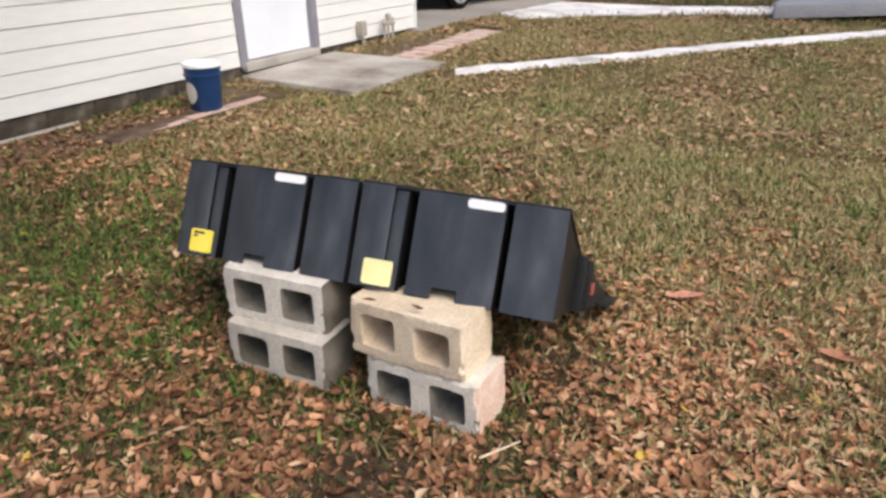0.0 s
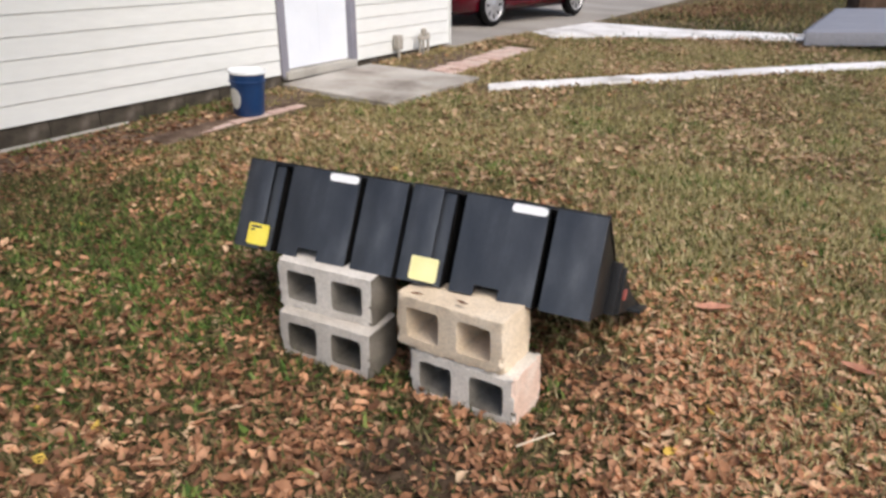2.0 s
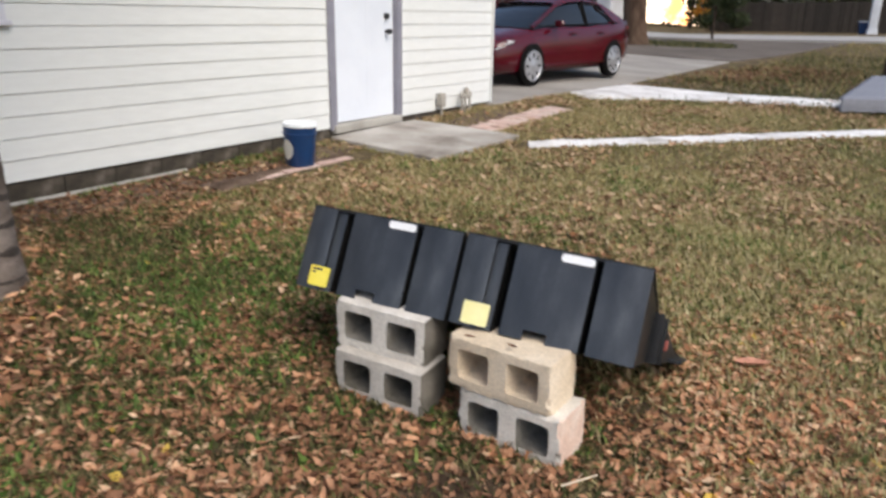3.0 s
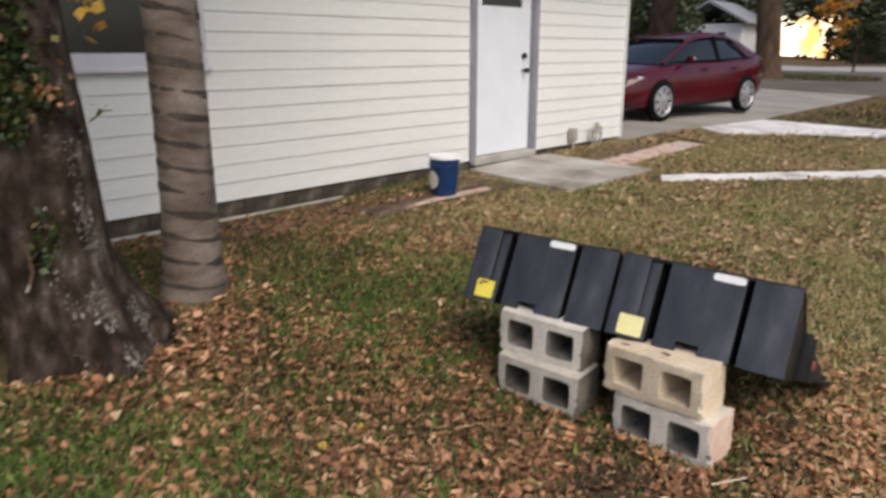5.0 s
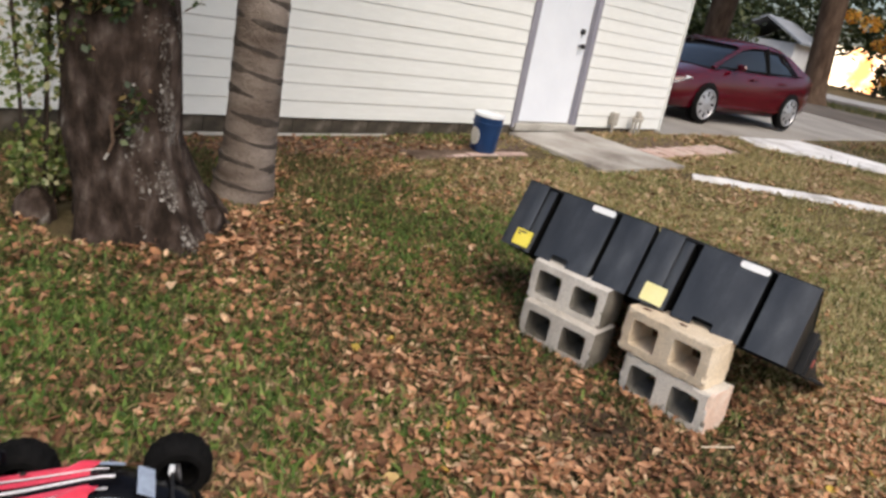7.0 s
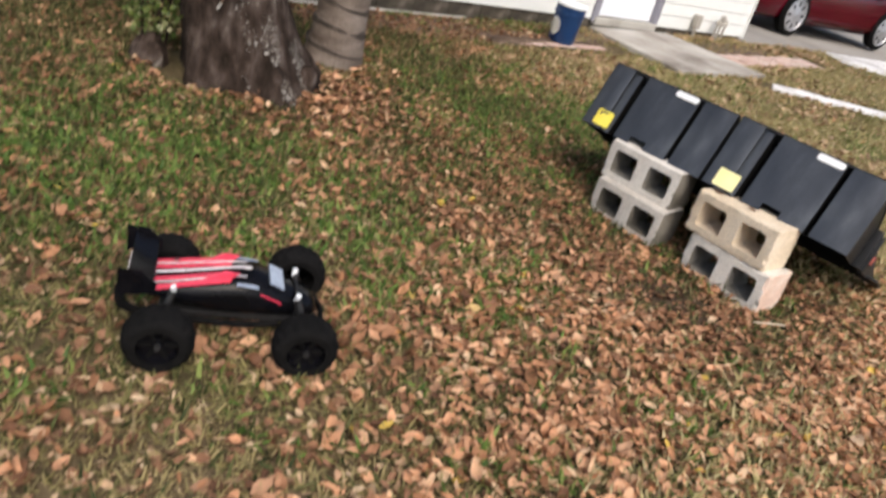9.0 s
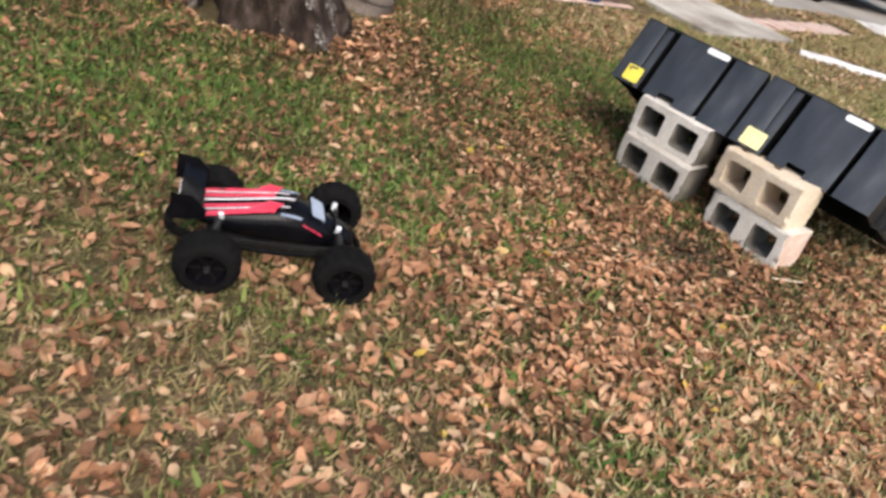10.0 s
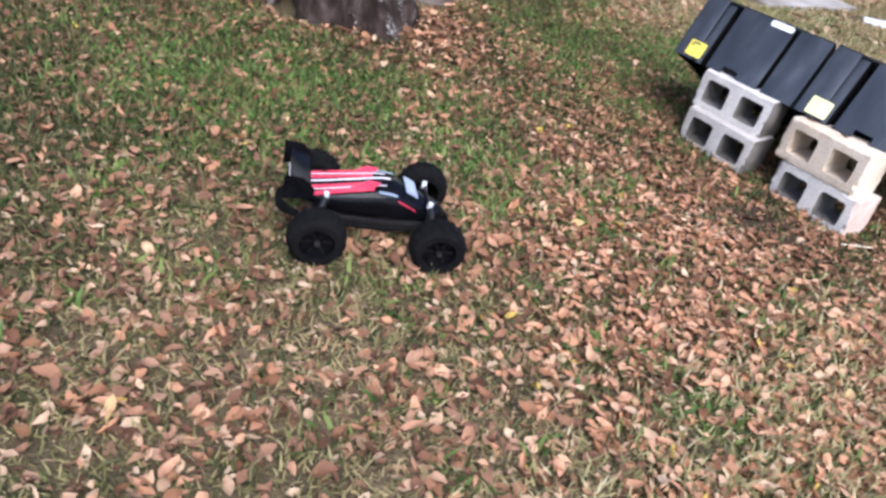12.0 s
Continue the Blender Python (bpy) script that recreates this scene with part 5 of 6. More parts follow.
# ---- radio-controlled truck ----
def rc_truck(m):
    """Own frame: x ahead, y to its left, z up from the ground."""
    t = thing("toy_truck", m, "black and red radio-controlled monster truck standing on the lawn", "toy truck")
    WB, TR, R, WW = 0.375, 0.355, 0.088, 0.095
    part("chassis", box(-0.20, 0.20, -0.055, 0.055, 0.068, 0.092, 0.008), M_METAL, t)

    def ring(x, w, zl, zt, crown):
        half = [(0, zl), (w * 0.85, zl), (w, zl + 0.3 * (zt - zl)), (w * 0.96, zl + 0.7 * (zt - zl)), (w * 0.72, zt), (0, zt + crown)]
        return [(x, y, z) for y, z in half] + [(x, -y, z) for y, z in half[-2:0:-1]]
    st = [(0.225, 0.030, 0.098, 0.112, 0.002), (0.215, 0.046, 0.094, 0.130, 0.004), (0.18, 0.058, 0.094, 0.147, 0.006), (0.14, 0.064, 0.096, 0.160, 0.008), (0.10, 0.072, 0.100, 0.178, 0.010), (0.05, 0.078, 0.102, 0.196, 0.010), (0.0, 0.080, 0.104, 0.199, 0.008),
          (-0.06, 0.079, 0.108, 0.190, 0.006), (-0.12, 0.075, 0.116, 0.180, 0.005), (-0.17, 0.070, 0.124, 0.172, 0.004), (-0.222, 0.062, 0.132, 0.166, 0.003)]
    body = part("body_shell", loft([ring(*s) for s in st]), M_SHELL, t, sharp=55)

    def strip(name, pts, w, material, label="", lift=0.003):
        """A painted band that lies on the shell along (x, y, z) points."""
        bm = bmesh.new()
        rows = [[bm.verts.new((x, y - w / 2, z + lift)), bm.verts.new((x, y + w / 2, z + lift))] for x, y, z in pts]
        for a, b in zip(rows, rows[1:]):
            bm.faces.new((a[0], a[1], b[1], b[0]))
        bmesh.ops.recalc_face_normals(bm, faces=bm.faces[:])
        bmesh.ops.solidify(bm, geom=bm.faces[:], thickness=0.002)
        part(name, bm, material, body, label)

    def top(x, y):
        xs_ = [s[0] for s in st][::-1]
        w = np.interp(x, xs_, [s[1] for s in st][::-1])
        zl = np.interp(x, xs_, [s[2] for s in st][::-1])
        zt = np.interp(x, xs_, [s[3] for s in st][::-1])
        cr_ = np.interp(x, xs_, [s[4] for s in st][::-1])
        k = abs(y) / w
        if k < 0.72:
            return float(zt + cr_ * (1 - k / 0.72))
        return float(zt - (zt - zl) * 0.3 * (k - 0.72) / 0.24)
    for y, w, mat_, lab_ in ((0.052, 0.022, M_SHELLRED, "red painted stripe"), (0.024, 0.016, M_SHELLRED, "red painted stripe"), (-0.024, 0.016, M_SHELLRED, "red painted stripe"), (-0.052, 0.022, M_SHELLRED, "red painted stripe"),
                             (0.038, 0.004, M_SHELLWHITE, "white painted stripe"), (-0.038, 0.004, M_SHELLWHITE, "white painted stripe"), (0.0, 0.008, M_SHELLWHITE, "white painted stripe")):
        x1 = -0.02 if mat_ is M_SHELLRED else 0.02
        if y == 0.0:
            x1 = 0.035
        strip("stripe", [(x, y * (1 - 0.25 * (0.22 + x) / 0.22 + 0.2), top(x, y)) for x in np.linspace(-0.218, x1, 10)], w, mat_, lab_, 0.0035 if mat_ is M_SHELLRED else 0.005)
    for sy in (-1, 1):
        strip("window", [(x, sy * 0.062, top(x, 0.062) - 0.002) for x in np.linspace(-0.005, 0.055, 4)], 0.020, M_SHELLGLASS, "pale blue side window", 0.007)
        strip("flame_decal", [(x, sy * 0.068, top(x, 0.064) - 0.012) for x in np.linspace(0.06, 0.12, 6)], 0.012, M_SHELLRED, "red side decal", 0.006)
        fin = shape([(-0.03, 0.19), (0.0, 0.218), (-0.04, 0.222), (-0.11, 0.18)], sy * 0.045 - 0.004, sy * 0.045 + 0.004, bevel=0.001)
        part("roof_fin", fin, M_SHELLRED, body, "red roof fin")
    strip("windscreen", [(x, 0, top(x, 0)) for x in np.linspace(0.085, 0.125, 4)], 0.10, M_SHELLGLASS, "pale blue windscreen", 0.004)
    # rear wing
    wing = loft([[(-0.275 + dx, y, 0.196 + dz + 0.012 * (abs(y) / 0.1) ** 2) for dx, dz in ((0, 0.028), (0.02, 0.016), (0.06, 0.0), (0.062, -0.004), (0.02, 0.009), (-0.002, 0.02))] for y in np.linspace(-0.105, 0.105, 9)])
    wg = part("rear_wing", wing, M_SHELL, t, "black rear spoiler")
    for sy in (-1, 1):
        part("end_plate", shape([(-0.298, 0.168), (-0.206, 0.176), (-0.206, 0.208), (-0.24, 0.243), (-0.298, 0.248)], sy * 0.107 - 0.002, sy * 0.107 + 0.002), M_SHELL, wg)
        part("wing_strut", rod((-0.215, sy * 0.03, 0.14), (-0.25, sy * 0.035, 0.20), 0.006, n=8), M_METAL, wg)
    bars = shape([(-0.279, 0.19), (-0.276, 0.19), (-0.278, 0.20), (-0.281, 0.20)], -0.05, 0.05)
    part("wing_lettering_bar", bars, M_SHELLWHITE, wg, "row of pale bars")
    # bumpers
    part("front_bumper", loft([[(0.235 + 0.02 * (1 - (y / 0.075) ** 2), y, z) for z in (0.06, 0.085)] + [(0.225 + 0.02 * (1 - (y / 0.075) ** 2), y, z) for z in (0.085, 0.06)] for y in np.linspace(-0.075, 0.075, 7)]), M_TYRE, t)
    part("rear_bumper", loft([[(-0.24 - 0.075 * (1 - (y / 0.08) ** 2) ** 0.5, y, z) for z in (0.085, 0.112)] + [(-0.225 - 0.07 * (1 - (y / 0.08) ** 2) ** 0.5, y, z) for z in (0.112, 0.085)] for y in np.linspace(-0.078, 0.078, 11)]), M_TYRE, t)
    for sy in (-1, 1):
        part("side_guard", loft([[(x, sy * (0.075 + 0.012 * math.sin(math.pi * (x + 0.12) / 0.24)) + dy, z) for dy, z in ((-0.006, 0.072), (0.006, 0.076), (0.006, 0.086), (-0.006, 0.082))] for x in np.linspace(-0.12, 0.12, 7)]), M_TYRE, t)
    for sx in (-1, 1):
        part("shock_tower", box(sx * 0.165 - 0.004, sx * 0.165 + 0.004, -0.07, 0.07, 0.09, 0.165, 0.003), M_METAL, t)
        for sy in (-1, 1):
            cx_, cy_ = sx * WB / 2, sy * TR / 2
            arm = rod((cx_ - 0.035, sy * 0.05, 0.08), (cx_, cy_ - sy * 0.06, 0.085), 0.008, n=8)
            rod((cx_ + 0.035, sy * 0.05, 0.08), (cx_, cy_ - sy * 0.06, 0.085), 0.008, arm, 8)
            part("suspension_arm", arm, M_TYRE, t)
            part("axle", rod((cx_, sy * 0.04, 0.09), (cx_, cy_, R), 0.006, n=8), M_RIM, t)
            sh = part("shock", rod((sx * 0.165, sy * 0.066, 0.160), (cx_, cy_ - sy * 0.085, 0.09), 0.010, n=12), M_METAL, t)
            part("shock_cap", rod((sx * 0.163, sy * 0.062, 0.155), (sx * 0.165, sy * 0.068, 0.176), 0.008, n=12), M_LID if sx > 0 or sy < 0 else M_METAL, sh, "pale shock cap" if sx > 0 or sy < 0 else "")
            turn = pose(cx_, cy_, R, -90 * sy)
            prof = [(0.052, -WW / 2), (0.070, -WW / 2), (0.082, -WW / 2 + 0.010), (R, -WW / 2 + 0.026), (R + 0.001, -0.003), (R + 0.001, 0.003), (R, WW / 2 - 0.026), (0.082, WW / 2 - 0.010), (0.070, WW / 2), (0.052, WW / 2), (0.052, -WW / 2)]
            tyre = spin(prof, 72)
            w = part("wheel", spin([(0.052, -0.04), (0.055, 0.036), (0.05, 0.042), (0.044, 0.022), (0.018, 0.018), (0.014, 0.03), (0, 0.032)], 24, m=turn), M_SHELL, t, "black dished wheel")
            treads = tyre
            for v in treads.verts:
                rad = math.hypot(v.co.x, v.co.y)
                if rad > R - 0.009:
                    i = round(math.degrees(math.atan2(v.co.y, v.co.x)) / 5) + (2 if v.co.z > 0 else 0)
                    k = 1.018 if i % 4 < 2 else 0.982
                    v.co.x, v.co.y = v.co.x * k, v.co.y * k
            bmesh.ops.transform(treads, matrix=turn, verts=treads.verts)
            part("tyre", treads, M_TYRE, w, "knobbly black tyre", sharp=25)
            for i in range(6):
                sp_ = box(0.015, 0.05, -0.005, 0.005, 0.020, 0.030, 0.002)
                bmesh.ops.transform(sp_, matrix=turn @ pose(0, 0, 0, 0, 0, 60 * i), verts=sp_.verts)
                part("spoke", sp_, M_TYRE, w)
            part("hub_nut", rod((cx_, cy_ + sy * 0.028, R), (cx_, cy_ + sy * 0.044, R), 0.008, n=6), M_METAL, w)
    return t


rc_truck(yard(-0.815, -0.128, 0.004, 55))


# ---- pieces of walls and edging ----
def laps(s0, s1, skip=None, beside=False):
    """Lap boards from s0 to s1; skip is a height range that is left open, or with beside the only one built."""
    me = None
    z, out = BASE, []
    while z < EAVE - 0.02:
        out.append(z)
        z += LAP
    for z in out:
        inside = skip and z + LAP > skip[0] + 0.03 and z < skip[1] - 0.02
        if skip and bool(inside) != beside:
            continue
        if me is None:
            bm = bmesh.new()
            rows = [[bm.verts.new((s, y, zz)) for y, zz in ((0.0, -0.007), (-0.0125, -0.007), (-0.0165, -0.0015), (-0.007, LAP - 0.002), (0.0, LAP - 0.002))] for s in np.linspace(s0, s1, max(2, int((s1 - s0) / 0.6)))]
            for r in rows:
                for v in r:
                    v.co.z += 0.0022 * noise.noise(Vector((v.co.x * 0.9, 1, s0)))
                    v.co.y += 0.0015 * noise.noise(Vector((v.co.x * 1.7, 5, s0)))
            for a, b in zip(rows, rows[1:]):
                for i in range(5):
                    bm.faces.new((a[i], b[i], b[(i + 1) % 5], a[(i + 1) % 5]))
            bm.faces.new(rows[0])
            bm.faces.new(rows[-1][::-1])
            bmesh.ops.recalc_face_normals(bm, faces=bm.faces[:])
            first = part("siding_board", bm, M_SIDING, house, m=pose(0, 0, z), smoothed=False)
            me = first.data
        else:
            again(first, pose(0, rng.uniform(-0.001, 0.001), z + rng.uniform(-0.0015, 0.0015)))


laps(S0, 3.16, (1.145, 2.285))
laps(S0, -1.625, (1.145, 2.285), True)
laps(0.172, 3.16, (1.145, 2.285), True)
laps(4.35, S1)
fb = None
s = S0 + 0.05
while s < S1 - 0.45:
    if fb is None:
        fb = part("foundation_block", box(0, 0.393, 0.0, 0.1, -0.06, BASE - 0.012, 0.003), M_FOUND, house, m=pose(s, 0.006, 0))
    else:
        again(fb, pose(s, 0.006 + rng.uniform(-0.0015, 0.0015), rng.uniform(-0.004, 0.0)))
    s += 0.397
edging = thing("brick_edging", YARD, "line of worn pinkish pavers sunk in the lawn by the house", "edging", kind="structure")
pv = None


def pavers(a, b, wide, rows):
    global pv
    a, b = Vector((*a, 0)), Vector((*b, 0))
    d = (b - a).normalized()
    nrm = Vector((-d.y, d.x, 0))
    ang = math.degrees(math.atan2(d.y, d.x))
    k = int((b - a).length / 0.205)
    for i in range(k):
        for j in range(rows):
            p = a + d * (i + 0.5) * 0.205 + nrm * ((j - (rows - 1) / 2) * wide / rows)
            m = pose(p.x + rng.uniform(-0.006, 0.006), p.y + rng.uniform(-0.006, 0.006), float(rise(p.y)) + rng.uniform(-0.006, 0.003), rng.uniform(-1.5, 1.5), rng.uniform(-1.5, 1.5), ang + rng.uniform(-2, 2))
            if pv is None:
                pv = part("paver", box(-0.098, 0.098, -0.048, 0.048, -0.05, 0.014, 0.006), M_BRICKP, edging, m=m)
            else:
                again(pv, m)


pavers((-3.03, 4.13), (-2.64, 5.66), 0.10, 1)
pavers((-2.10, 7.24), (-1.60, 9.5), 0.36, 4)


# ---- grass, weeds and fallen leaves ----
def patch(x, y):
    return noise.noise(Vector((x * 0.75, y * 0.75, 2.0))) + 0.5 * noise.noise(Vector((x * 2.3, y * 2.3, 7.0)))


def spread(n, x0, x1, y0, y1, density):
    out = []
    while len(out) < n:
        x, y = rng.uniform(x0, x1), rng.uniform(y0, y1)
        if rng.random() < density(x, y) and clear(x, y):
            out.append((x, y))
    a = np.array(out)
    return np.column_stack([a, land(a[:, 0], a[:, 1])])


def clear(x, y):
    """Not inside the house, on paving, in a trunk or a block."""
    if x < -3.90 + (y - 3.0) * 0.216 + 0.02 and y > -3:
        return False
    if (x + 2.66) ** 2 + (y - 1.06) ** 2 < 0.12 or (x + 2.73) ** 2 + (y - 1.955) ** 2 < 0.028:
        return False
    for bx, by, turn in ((-0.553, 2.0, -8.2), (-0.01, 1.945, -13.5)):
        u, v = x - bx, y - by
        c, s_ = math.cos(radians(turn)), math.sin(radians(turn))
        if abs(u * c + v * s_) < 0.195 and abs(v * c - u * s_) < 0.092:
            return False
    if y > 5.7 and x < -1.5 and 5.76 - (x + 1.92) * 0.2 < y < 7.2 - (x + 1.53) * 0.15 and x < -1.92 + (y - 5.76) * 0.27:
        return False
    if x > -1.45 and y > 6.7 and abs(y - (6.92 + (x + 1.36) * 0.84)) < 0.22:
        return False
    if y > 9.0 and x < -2.44 + (y - 9.1) * 0.278:
        return False
    if 4.0 < y < 5.8 and abs(x - (-3.02 + (y - 4.15) * 0.272)) < 0.14:
        return False
    if 1.8 < y < 4.5 and abs(x - (-4.13 + (y - 1.9) * 0.216)) < 0.07:
        return False
    if 7.2 < y < 9.6 and abs(x - (-2.10 + (y - 7.24) * 0.221)) < 0.19:
        return False
    if 10.6 < y < 13.1 and -1.8 < x < 2.4 and 10.9 + max(0, (x + 1.46)) * 0.55 < y:
        return False
    return True


BLADE_T = np.array([(0, -0.07, 0), (0, 0.07, 0), (0.14, -0.055, 0.48), (0.14, 0.055, 0.48), (0.5, 0, 0.82)])
BLADE_F = np.array([(0, 1, 3), (0, 3, 2), (2, 3, 4)])


def lawn(name, n, area, lo, hi, label, material, density, lay=0.5):
    p = spread(n, *area, density)
    m = len(p)
    me = scatter(name, BLADE_T, BLADE_F, p, rng.uniform(0, 6.3, m), rng.normal(-0.1, lay, m), rng.normal(0, lay, m), rng.uniform(lo, hi, m))
    me.materials.append(material)
    ob = new(name, me)
    ob.matrix_world = YARD
    return tagged(ob, label, "grass", kind="stuff")


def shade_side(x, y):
    """One under the oak, where greener, darker cover carries its shade; nought on the open side."""
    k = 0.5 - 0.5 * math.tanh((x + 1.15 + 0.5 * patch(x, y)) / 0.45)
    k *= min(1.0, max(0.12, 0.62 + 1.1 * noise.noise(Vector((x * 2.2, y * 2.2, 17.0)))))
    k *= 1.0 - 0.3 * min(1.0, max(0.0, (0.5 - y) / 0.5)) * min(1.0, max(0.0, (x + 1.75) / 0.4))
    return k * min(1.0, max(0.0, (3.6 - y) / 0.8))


def inner(x, y):
    """Thins the close cover out towards the rest of the yard."""
    ease = 0.25 * noise.noise(Vector((x * 1.5, y * 1.5, 21)))
    return min(1.0, max(0.0, (3.05 - x + ease) / 0.8)) * min(1.0, max(0.0, (y + 1.75 + ease) / 0.45))


def block_zone(x, y):
    """One on the ground round the blocks, greener and with browner leaves."""
    return min(1.0, 1.15 * math.exp(-((x + 0.5 + 0.2 * patch(x + 1, y)) / 1.0) ** 4 - ((y - 1.87 + 0.15 * patch(x, y + 1)) / 0.6) ** 4))


def bare(x, y):
    """Thin cover before the blocks, along the house wall and, to darken it for shade, under the ramp."""
    k = 1.0 - 0.5 * math.exp(-((x + 0.12) / 0.75) ** 2 - ((y - 1.46) / 0.38) ** 2)
    k *= 1.0 - 0.3 * math.exp(-((x - 0.3) / 0.42) ** 4 - ((y - 2.2) / 0.36) ** 4)
    k *= inner(x, y)
    wall = x - (-3.90 + (y - 3.0) * 0.216)
    return k * (1.0 if wall > 0.75 or y < 2.2 else 0.03 + 0.97 * (max(0, wall) / 0.75) ** 3)


lawn("grass", 200000, (-4.2, 3.0, -1.8, 5.0), 0.024, 0.052, "short dry tan and olive lawn grass", M_GRASS, lambda x, y: bare(x, y) * (1 - 0.93 * shade_side(x, y)) * (1 - 0.6 * block_zone(x, y)) * (0.6 + 0.4 * (0.5 + 0.5 * patch(x, y))), 0.95)
lawn("grass", 92000, (-4.2, 1.5, -1.8, 4.6), 0.03, 0.075, "greener lawn grass, darkened for the shade of the oak", M_GRASS2, lambda x, y: bare(x, y) * max(0.10, shade_side(x, y), 0.45 * block_zone(x, y)), 0.6)
lawn("grass", 80000, (-3.9, 6.0, 4.9, 12.5), 0.04, 0.075, "short dry lawn grass further off", M_GRASS, lambda x, y: 0.9 if y < 11.5 else 0.2, 0.95)
lawn("grass", 56000, (-3.9, 6.0, 3.4, 11.0), 0.04, 0.075, "straw-coloured lawn grass further off", M_STRAW, lambda x, y: (0.55 + 0.5 * patch(x, y + 4)) * min(1.0, (y - 3.2) / 1.4) * (1.0 if x > -2.8 + (y - 3) * 0.2 else 0.15) * (1.0 if y < 6.5 else 0.35), 0.95)
lawn("grass", 30000, (-2.5, 9.0, 11.3, 27.0), 0.07, 0.13, "greener grass beyond the pale walk", M_GRASS2, lambda x, y: (0.9 if x > -2.0 + (y - 9) * 0.26 else 0.0) * (0.4 + 0.5 * patch(x, y)), 0.8)
lawn("grass", 6000, (-6.0, 14.0, 14.0, 34.0), 0.10, 0.18, "lawn grass near the street", M_GRASS, lambda x, y: 0.9 if x > -2.4 + (y - 9) * 0.26 else 0.0)

va, vr = rng.uniform(0, 6.3, 5000), np.sqrt(rng.uniform(0, 1, 5000))
vp = np.column_stack([-1.9 + 2.3 * vr * np.cos(va), 28.6 + 1.9 * vr * np.sin(va), np.zeros(5000)])
vp[:, 2] = land(vp[:, 0], vp[:, 1]) + 0.03
me = scatter("grass", BLADE_T, BLADE_F, vp, rng.uniform(0, 6.3, 5000), rng.normal(-0.1, 0.7, 5000), rng.normal(0, 0.7, 5000), rng.uniform(0.12, 0.22, 5000))
me.materials.append(M_GRASS2)
verge = new("grass", me)
verge.matrix_world = YARD
tagged(verge, "green verge round the street oak", "grass", kind="stuff")


lawn("grass", 52000, (0.0, 3.2, -1.8, 5.0), 0.045, 0.075, "straw-coloured lawn grass on the open side", M_STRAW, lambda x, y: bare(x, y) * min(1.0, max(0.0, x / 0.6)) * (0.5 + 0.5 * patch(x + 7, y)), 0.65)


def tufts(n, area, density, label):
    c = spread(n, *area, density)
    k = 14
    p = np.repeat(c, k, 0)
    p[:, :2] += rng.normal(0, 0.035, (len(p), 2))
    m = len(p)
    me = scatter("weeds", BLADE_T * np.array([1.2, 1.5, 0.8]), BLADE_F, p, rng.uniform(0, 6.3, m), rng.normal(-0.2, 0.4, m), rng.normal(0, 0.4, m), rng.uniform(0.035, 0.075, m))
    me.materials.append(M_WEED)
    ob = new("weeds", me)
    ob.matrix_world = YARD
    return tagged(ob, label, "weeds", kind="stuff")


def green(x, y):
    near_oak = math.exp(-((x + 1.85) ** 2 + (y - 0.35) ** 2) / 0.5) + 0.7 * math.exp(-((x + 1.6) ** 2 + (y - 2.6) ** 2) / 0.8) + 0.35 * math.exp(-((x - 0.2) ** 2 + (y - 0.1) ** 2) / 0.04) + 0.25 * math.exp(-((x - 0.49) ** 2 + (y - 0.46) ** 2) / 0.04) + 0.4 * (y > 3.4) * (y < 5.6) * math.exp(-((x + 3.78 - (y - 3.0) * 0.216) ** 2) / 0.012) + 2.2 * math.exp(-((x + 2.0) ** 2 + (y + 0.02) ** 2) / 0.05) + 1.6 * math.exp(-((x + 2.4) ** 2 + (y - 0.16) ** 2) / 0.05) + 0.6 * math.exp(-((x + 1.95) ** 2 + (y - 2.35) ** 2) / 0.15)
    return min(1.0, 0.02 + near_oak * 0.8 + (0.3 if patch(x + 3, y) > 0.45 else 0))


tufts(3000, (-4.2, 3.0, -1.8, 6.5), green, "bright green weed tufts in the lawn")


